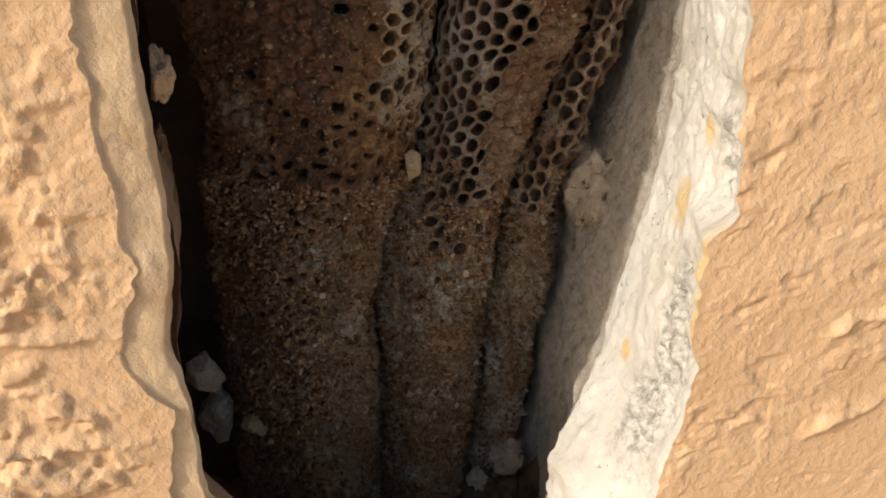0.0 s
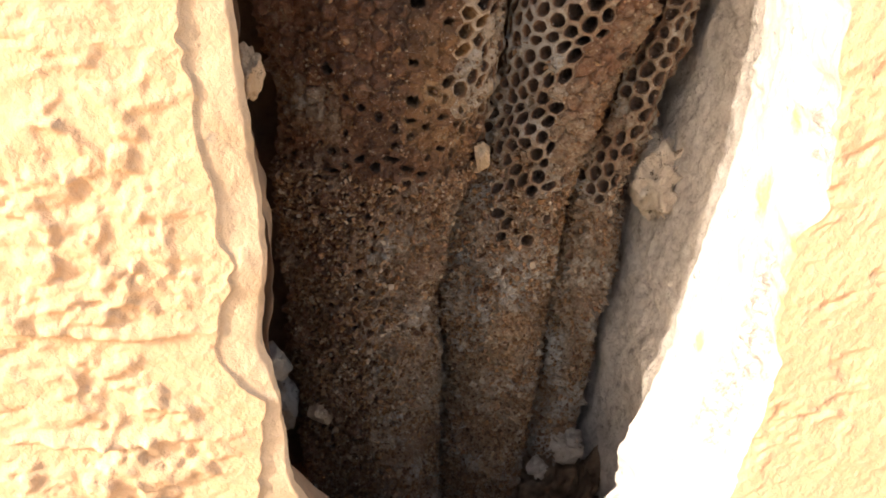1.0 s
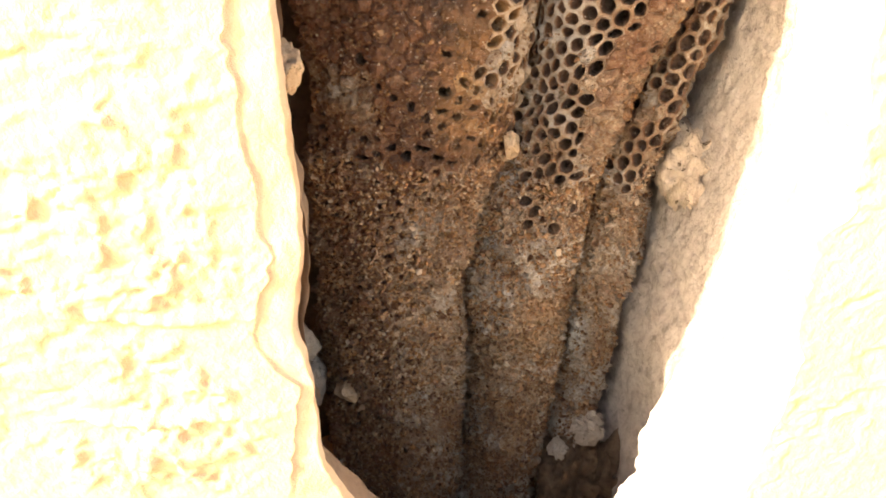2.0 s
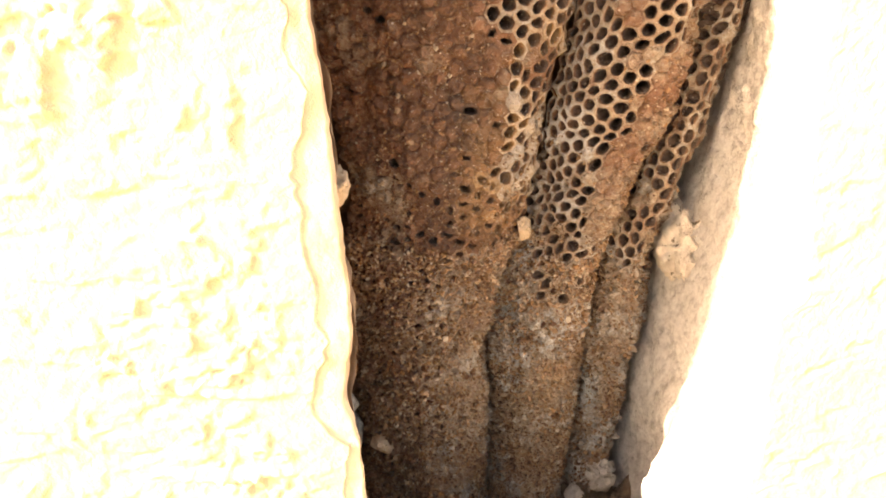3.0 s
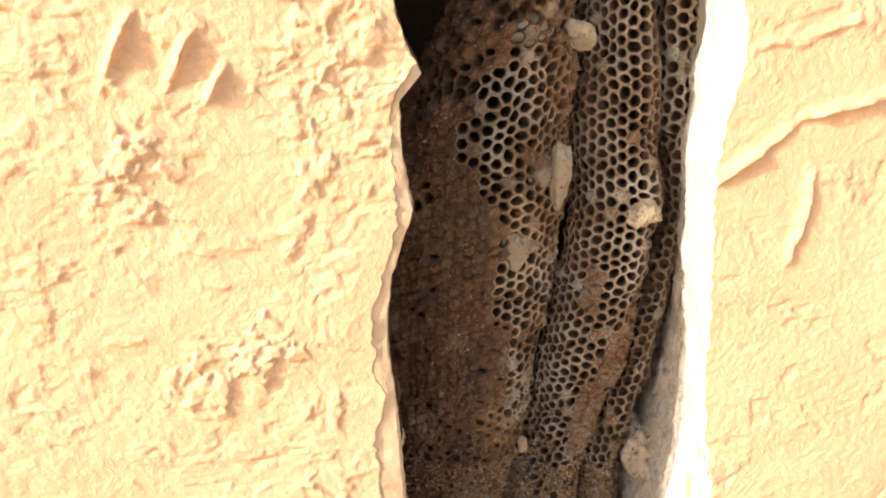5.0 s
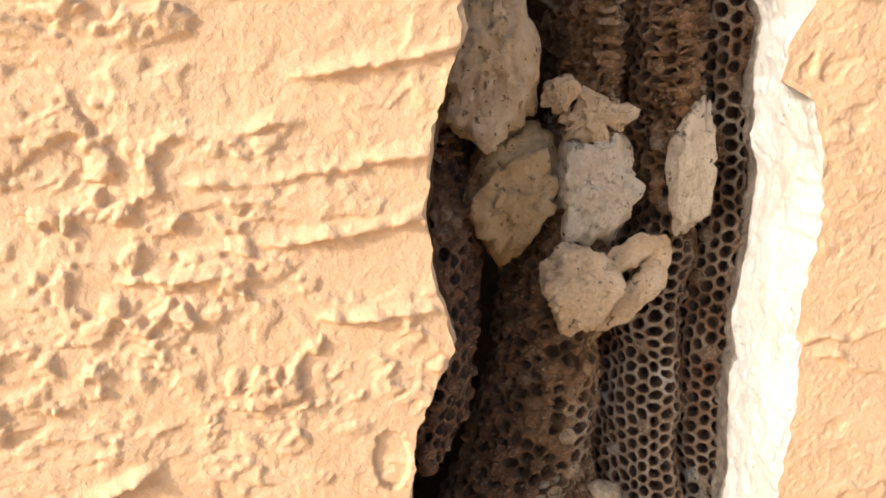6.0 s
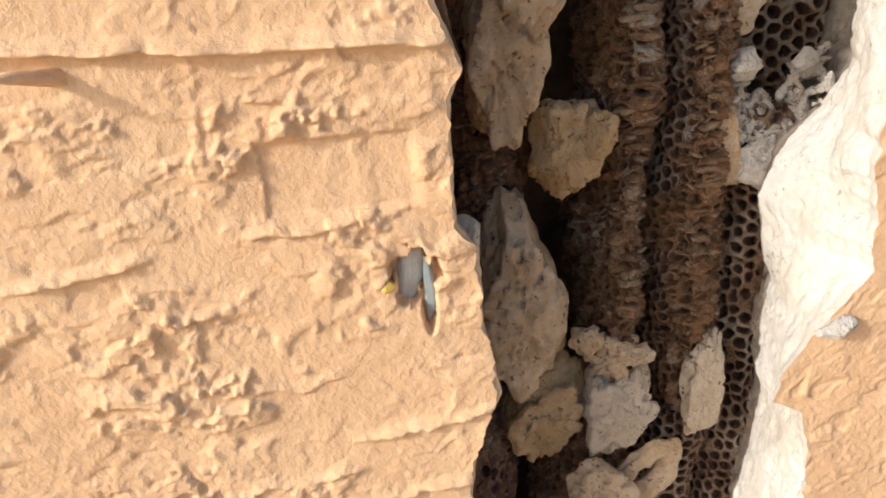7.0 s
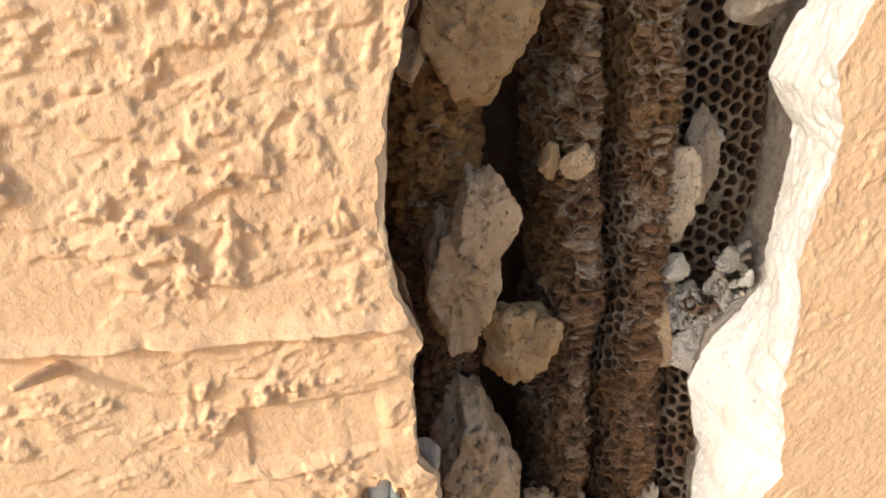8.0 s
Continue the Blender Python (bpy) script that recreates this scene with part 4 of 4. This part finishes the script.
# ---------------------------------------------------------------- lumps of mortar, crumbs, drips
def lump(name, x, y, z, w, d, h, mat, seed, turn=0.0, facets=9, grain=0.06, level=5, tilt=0.0, cuts=()):
    """A broken piece: a body cut by a few planes, then roughened. cuts: angle round the front and reach of each broken side."""
    rng = np.random.default_rng(seed)
    v, f = BALLS[level]
    n = rng.normal(size=(facets, 3))
    n /= np.linalg.norm(n, axis=1)[:, None]
    cut = rng.uniform(0.55, 0.92, facets)
    r = np.ones(len(v)) * 1.1
    if cuts:
        r = np.ones(len(v)) * 1.5
        sides = [(math.cos(radians(q_)) * 0.96, rng.uniform(-0.45, 0.12), math.sin(radians(q_)) * 0.96) for q_, _ in cuts]
        front = [(rng.uniform(-0.22, 0.22), -0.93, rng.uniform(-0.22, 0.22)) for _ in range(4)]
        n = np.array(sides + front)
        n /= np.linalg.norm(n, axis=1)[:, None]
        cut = np.array([d_ for _, d_ in cuts] + list(rng.uniform(0.55, 0.74, 4)))
        grain = grain * 0.95
    for k in range(len(n)):
        c = v @ n[k]
        r = np.minimum(r, np.where(c > 0.05, cut[k] / np.maximum(c, 0.05), 9))
    size = np.array([w, d, h])
    q = v * r[:, None] * size / 2
    X, Y, Zq = q[:, 0], q[:, 1], q[:, 2]
    r = r * (1 + grain * 1.6 * fbm(v[:, 0] * 1.6 + seed, v[:, 1] * 1.6, v[:, 2] * 1.6, seed, 2))
    rough = 0.0013 * fbm(X / 0.0040 + seed, Y / 0.0045, Zq / 0.0045, seed + 3, 4) - 0.0020 * step(0.35, 0.55, fbm(X / 0.0028, Y / 0.003 + seed, Zq / 0.003, seed + 5, 2))
    crack = np.abs(fbm(X / 0.011 + seed, Y / 0.011, Zq / 0.011, seed + 8, 3))
    rough = rough - 0.0016 * (1 - step(0.0, 0.05, crack)) * (size.mean() > 0.016)
    r = r + rough * grain / 0.06 * 2.2 / size.mean() * min(1.0, size.mean() / 0.022) ** 2
    p = v * r[:, None] * size / 2 * (1.02 if cuts else 1.14)
    ob = mesh_object(name, p, f, mat)
    ob.matrix_world = pose(x, y, z, tilt, turn, 0)
    return ob


def chunk(x, y, z, w, d, h, mat, seed, label, turn=0.0, name="mortar_chunk", category="mortar chunk", **more):
    return tagged(lump(name, x, y, z, w, d, h, mat, seed, turn, **more), label, category, "broken pieces in the cavity")


chunk(0.0415, 0.0490, 1.9610, 0.0310, 0.026, 0.0600, TAN, 1, "large long tan mortar lump wedged at the wall's edge", cuts=((88, 0.95), (38, 0.78), (2, 0.95), (-42, 0.92), (-72, 0.92), (-110, 0.9), (180, 0.85), (140, 0.8)))
chunk(0.0400, 0.0480, 2.0440, 0.0245, 0.022, 0.0500, TAN, 2, "tan mortar slab lying over the brown comb", cuts=((95, 0.88), (150, 0.85), (180, 0.9), (-150, 0.9), (-95, 0.95), (-40, 0.8), (5, 0.95), (45, 0.85)))
chunk(0.0475, 0.0380, 2.0670, 0.0210, 0.014, 0.0310, TAN, 3, "broken tan mortar flake with ragged rim", cuts=((100, 0.9), (40, 0.8), (-5, 0.95), (-48, 0.7), (-120, 0.85), (160, 0.75)))
chunk(0.0470, 0.0340, 2.1260, 0.0340, 0.020, 0.0380, AMBER, 4, "yellowish rough mortar lump hanging above the comb", cuts=((90, 1.0), (0, 0.98), (-38, 0.72), (-88, 0.95), (-150, 0.85), (178, 0.9)))
chunk(0.0275, 0.0360, 2.1180, 0.0090, 0.010, 0.0140, TAN, 5, "small cracked tan mortar piece by the wall")
chunk(0.0490, 0.0510, 1.9150, 0.0315, 0.018, 0.0350, AMBER, 62, "brownish mortar chunk stuck to the comb", cuts=((85, 0.9), (20, 0.9), (-35, 0.68), (-85, 0.95), (-140, 0.85), (150, 0.72)))
chunk(0.0752, 0.0460, 1.9165, 0.0235, 0.017, 0.0310, PALE, 7, "pale grey mortar block stuck on the comb", cuts=((90, 0.95), (35, 0.85), (0, 0.98), (-45, 0.82), (-85, 0.95), (180, 0.92)))
chunk(0.0750, 0.0480, 1.9390, 0.0190, 0.012, 0.0150, TAN, 8, "crumbly tan mortar on the comb's edge", facets=14, grain=0.13)
chunk(0.0640, 0.0500, 1.9450, 0.0120, 0.012, 0.0110, TAN, 11, "small crumb of tan mortar between the combs", facets=14, grain=0.13)
chunk(0.0665, 0.0350, 1.8900, 0.0230, 0.010, 0.0280, TAN, 95, "tan mortar flake hanging from the comb", cuts=((60, 0.72), (120, 0.62), (20, 0.88), (-50, 0.85), (-95, 0.9), (-160, 0.9), (165, 0.95)))
chunk(0.1065, 0.0480, 1.9230, 0.0125, 0.009, 0.0370, PALE, 13, "slender pale mortar sliver on the comb", cuts=((75, 0.92), (115, 0.85), (5, 0.95), (-80, 0.95), (-30, 0.9), (170, 0.9)))
chunk(0.0600, 0.0510, 2.0130, 0.0200, 0.012, 0.0300, AMBER, 14, "angular amber mortar piece leaning on the comb", cuts=((88, 0.9), (30, 0.9), (-25, 0.85), (-60, 0.78), (-130, 0.75), (170, 0.85)))
chunk(0.0690, 0.0500, 2.0170, 0.0130, 0.010, 0.0150, AMBER, 15, "small resin-stained mortar nub", facets=12, grain=0.1)
chunk(0.1165, 0.0570, 2.0620, 0.0150, 0.010, 0.0300, PALE, 16, "pale mortar plate broken off, larger half", cuts=((85, 0.95), (10, 0.9), (-40, 0.85), (-90, 0.95), (-160, 0.85), (160, 0.95)))
chunk(0.1300, 0.0700, 2.0650, 0.0125, 0.008, 0.0280, PALE, 17, "pale mortar plate broken off, smaller half", cuts=((60, 0.95), (10, 0.8), (-50, 0.75), (-110, 0.9), (180, 0.8), (120, 0.8)))
chunk(0.1120, 0.0550, 2.0090, 0.0085, 0.008, 0.0260, TAN, 18, "thin upright wedge of tan mortar", turn=-6)
chunk(0.1370, 0.0560, 2.1200, 0.0160, 0.012, 0.0140, WHITE, 19, "rounded pale grey lump under the edge")
chunk(0.0695, 0.0490, 2.0795, 0.0080, 0.008, 0.0110, AMBER, 20, "yellow waxy knob on the comb's edge", facets=14)
chunk(0.0785, 0.0470, 2.0800, 0.0100, 0.008, 0.0100, TAN, 21, "pale waxy knob on the comb's edge", facets=14)
chunk(0.0078, 0.0900, 1.5680, 0.0105, 0.012, 0.0145, WHITE, 22, "pale stone chip in the cavity's corner")
chunk(0.0100, 0.1000, 1.5450, 0.0100, 0.012, 0.0200, WHITE, 23, "grey-white stone chip in the cavity's corner")
chunk(0.0234, 0.0915, 1.5465, 0.0075, 0.008, 0.0065, TAN, 24, "small tan pebble on the comb's foot")
chunk(0.1115, 0.0930, 1.5270, 0.0150, 0.010, 0.0130, WHITE, 25, "crumbled grey lump at the cavity's foot", facets=26, grain=0.22)
chunk(0.1010, 0.0940, 1.5150, 0.0080, 0.008, 0.0080, WHITE, 26, "small crumbled grey lump at the cavity's foot", facets=26, grain=0.22)
chunk(0.1180, 0.0900, 1.5000, 0.0200, 0.026, 0.0500, SOIL, 49, "dark crumbly residue packed under the concrete block", facets=16, grain=0.12)
chunk(0.0440, 0.0930, 1.4720, 0.0620, 0.040, 0.0160, SOIL, 46, "dark crumbly residue heaped at the cavity's foot", facets=16, grain=0.12)
chunk(0.0860, 0.0930, 1.4720, 0.0580, 0.040, 0.0180, SOIL, 47, "dark crumbly residue heaped at the cavity's foot", facets=16, grain=0.12)
chunk(0.1080, 0.0960, 1.5000, 0.0240, 0.030, 0.0400, SOIL, 48, "brown crumbly residue beside the concrete block", facets=16, grain=0.12)
chunk(0.0725, 0.0500, 1.7690, 0.0080, 0.010, 0.0180, DRIP, 27, "pale wax drip hanging from the comb", name="wax_drip", category="wax drip", facets=6, grain=0.10)
chunk(0.0690, 0.0565, 1.7700, 0.0140, 0.009, 0.0130, DRIP, 28, "pale wax crust on the comb", name="wax_drip", category="wax drip", facets=6, grain=0.10)
chunk(0.0760, 0.0430, 1.8165, 0.0095, 0.010, 0.0085, DRIP, 29, "tan wax nub on the comb's edge", name="wax_drip", category="wax drip", facets=6, grain=0.10)
chunk(0.0587, 0.0565, 1.7386, 0.0090, 0.006, 0.0140, DRIP, 30, "yellow-tan wax crust on the comb", name="wax_drip", category="wax drip", facets=6, grain=0.10)
chunk(0.0590, 0.0515, 1.8183, 0.0160, 0.007, 0.0095, DRIP, 31, "greyish wax crust over some cells", name="wax_drip", category="wax drip", facets=6, grain=0.10)
chunk(0.1045, 0.0430, 1.7541, 0.0110, 0.009, 0.0085, DRIP, 32, "pale wax bridge on the comb's edge", name="wax_drip", category="wax drip", facets=6, grain=0.10)
chunk(0.1262, 0.0860, 1.6310, 0.0190, 0.034, 0.0340, PALE, 133, "white lumpy mortar on the concrete block", facets=30, grain=0.10)
chunk(0.0690, 0.0780, 1.6430, 0.0042, 0.006, 0.0085, TAN, 34, "tiny pale chip at the comb's edge")
chunk(0.1212, -0.0015, 1.9716, 0.0110, 0.007, 0.0062, CRUMB, 35, "loose plaster chip on the broken edge")
chunk(0.0200, 0.0105, 2.0055, 0.0100, 0.010, 0.0100, PALE, 36, "pale plaster tab behind the wall beside the chipped hole", facets=14)
chunk(0.0135, 0.0240, 1.6780, 0.0050, 0.008, 0.0140, TAN, 37, "tan crumbs clinging behind the cut edge", facets=14, grain=0.12)
chunk(0.0125, 0.0260, 1.6560, 0.0040, 0.010, 0.0240, FLAKE, 38, "brown residue clinging behind the cut edge", facets=14, grain=0.12)

# a curled shell of mortar: a thick bent rim round a hollow
th, ph = np.meshgrid(np.linspace(0, 2 * math.pi, 90), np.linspace(0, 2 * math.pi, 28, endpoint=False), indexing="ij")
tube = 0.0043 * (1 + 0.25 * np.cos(th + 0.6)) * (1 + 0.28 * fbm(np.cos(th) * 3, np.sin(th) * 3, ph, 91, 3))
u, v, w = (0.0150 + tube * np.cos(ph)) * np.cos(th), (0.0060 + tube * np.cos(ph)) * np.sin(th), 0.55 * tube * np.sin(ph) + 0.0030 * np.cos(th) ** 2
turn = radians(40)
P = np.stack([u * math.cos(turn) - v * math.sin(turn), w, u * math.sin(turn) + v * math.cos(turn)], -1)
P = np.concatenate([P, P[:, :1]], 1)
shell = sheet("mortar_shell", P, TAN)
shell.location = (0.0815, 0.0440, 1.8870)
tagged(shell, "curled hollow shell of tan mortar on the comb", "mortar chunk", "broken pieces in the cavity")

# crumbs piled on the ledge
rng = np.random.default_rng(77)
for k in range(220):
    u, v = rng.random(), rng.random() ** 0.8
    size = rng.uniform(0.0016, 0.0042) * (1.5 if rng.random() < 0.1 else 1.0)
    x = 0.1090 + 0.037 * u
    top = 2.031 - 0.010 * math.sin(math.pi * u) + 0.002 * math.sin(9 * u)
    z = 2.0000 + 0.004 * u + (top - 2.0) * v
    tagged(lump("plaster_crumb", x, 0.050 + 0.012 * v + 0.006 * rng.random(), z, size * 1.6, size, size * rng.uniform(0.45, 1.0), CRUMB if rng.random() < 0.72 else PALE, 300 + k, rng.uniform(0, 180), 6, 0.06, 3),
           "small white plaster crumb heaped on the ledge", "plaster crumb", "crumbs on the ledge")
chunk(0.1170, 0.0560, 2.0330, 0.0110, 0.010, 0.0095, CRUMB, 41, "larger white plaster lump on the heap of crumbs", facets=9)
chunk(0.1380, 0.0600, 2.0310, 0.0080, 0.008, 0.0075, CRUMB, 42, "white plaster lump on top of the crumbs", facets=9)
chunk(0.1200, 0.0520, 2.0010, 0.0130, 0.012, 0.0150, CRUMB, 43, "white plaster lump under the heap of crumbs", facets=9)
chunk(0.1280, 0.0540, 2.0030, 0.0140, 0.012, 0.0140, CRUMB, 44, "white plaster lump in the heap of crumbs", facets=9)
chunk(0.1340, 0.0700, 2.0745, 0.0050, 0.006, 0.0050, CRUMB, 45, "tiny white crumb stuck on the deep comb")
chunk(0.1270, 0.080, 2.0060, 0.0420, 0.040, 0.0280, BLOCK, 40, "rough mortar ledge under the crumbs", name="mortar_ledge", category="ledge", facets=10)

# the plug in the chipped hole, and the spike on the wall
plug = new("wall_plug")
tagged(plug, "grey plastic plug and strip showing in a chipped hole", "wall plug")
plug.location = (0.0075, 0.0045, 2.0005)
for nm, x, y, z, w, d, h, mat, sd, lb in (("filler", -0.0016, 0.0006, 0.0, 0.0085, 0.004, 0.0155, FOAM, 51, "pale grey filler"), ("strip", 0.0030, -0.0012, -0.0045, 0.0030, 0.003, 0.0240, PLASTIC, 52, "blue-grey plastic strip"),
                                       ("stub", -0.0074, -0.0046, -0.0012, 0.0042, 0.003, 0.0036, BRASS, 53, "yellow stub")):
    part = lump(nm, x, y, z, w, d, h, mat, sd, 0, 12, 0.03, 3)
    part.parent = plug
    part.matrix_world = pose(x, y, z)
    tagged(part, lb)

spike = bmesh.new()
bmesh.ops.create_cone(spike, cap_ends=True, segments=14, radius1=0.0025, radius2=0.0012, depth=0.0200)
bmesh.ops.subdivide_edges(spike, edges=spike.edges[:], cuts=3, use_grid_fill=True)
for v in spike.verts:
    v.co += Vector((0.0004 * noise.noise(v.co * 500), 0.0004 * noise.noise(v.co * 500 + Vector((9, 0, 0))), 0))
me = bpy.data.meshes.new("stucco_spike")
spike.to_mesh(me)
spike.free()
me.materials.append(STUCCO)
me.shade_smooth()
ob = tagged(new("stucco_spike", me), "short hardened spike of stucco standing out of the wall", "stucco spike")
ob.matrix_world = Matrix.Translation((-0.0690, -0.0034, 2.0595)) @ Vector((-0.0074, -0.0112, 0.0028)).to_track_quat("Z", "Y").to_matrix().to_4x4()
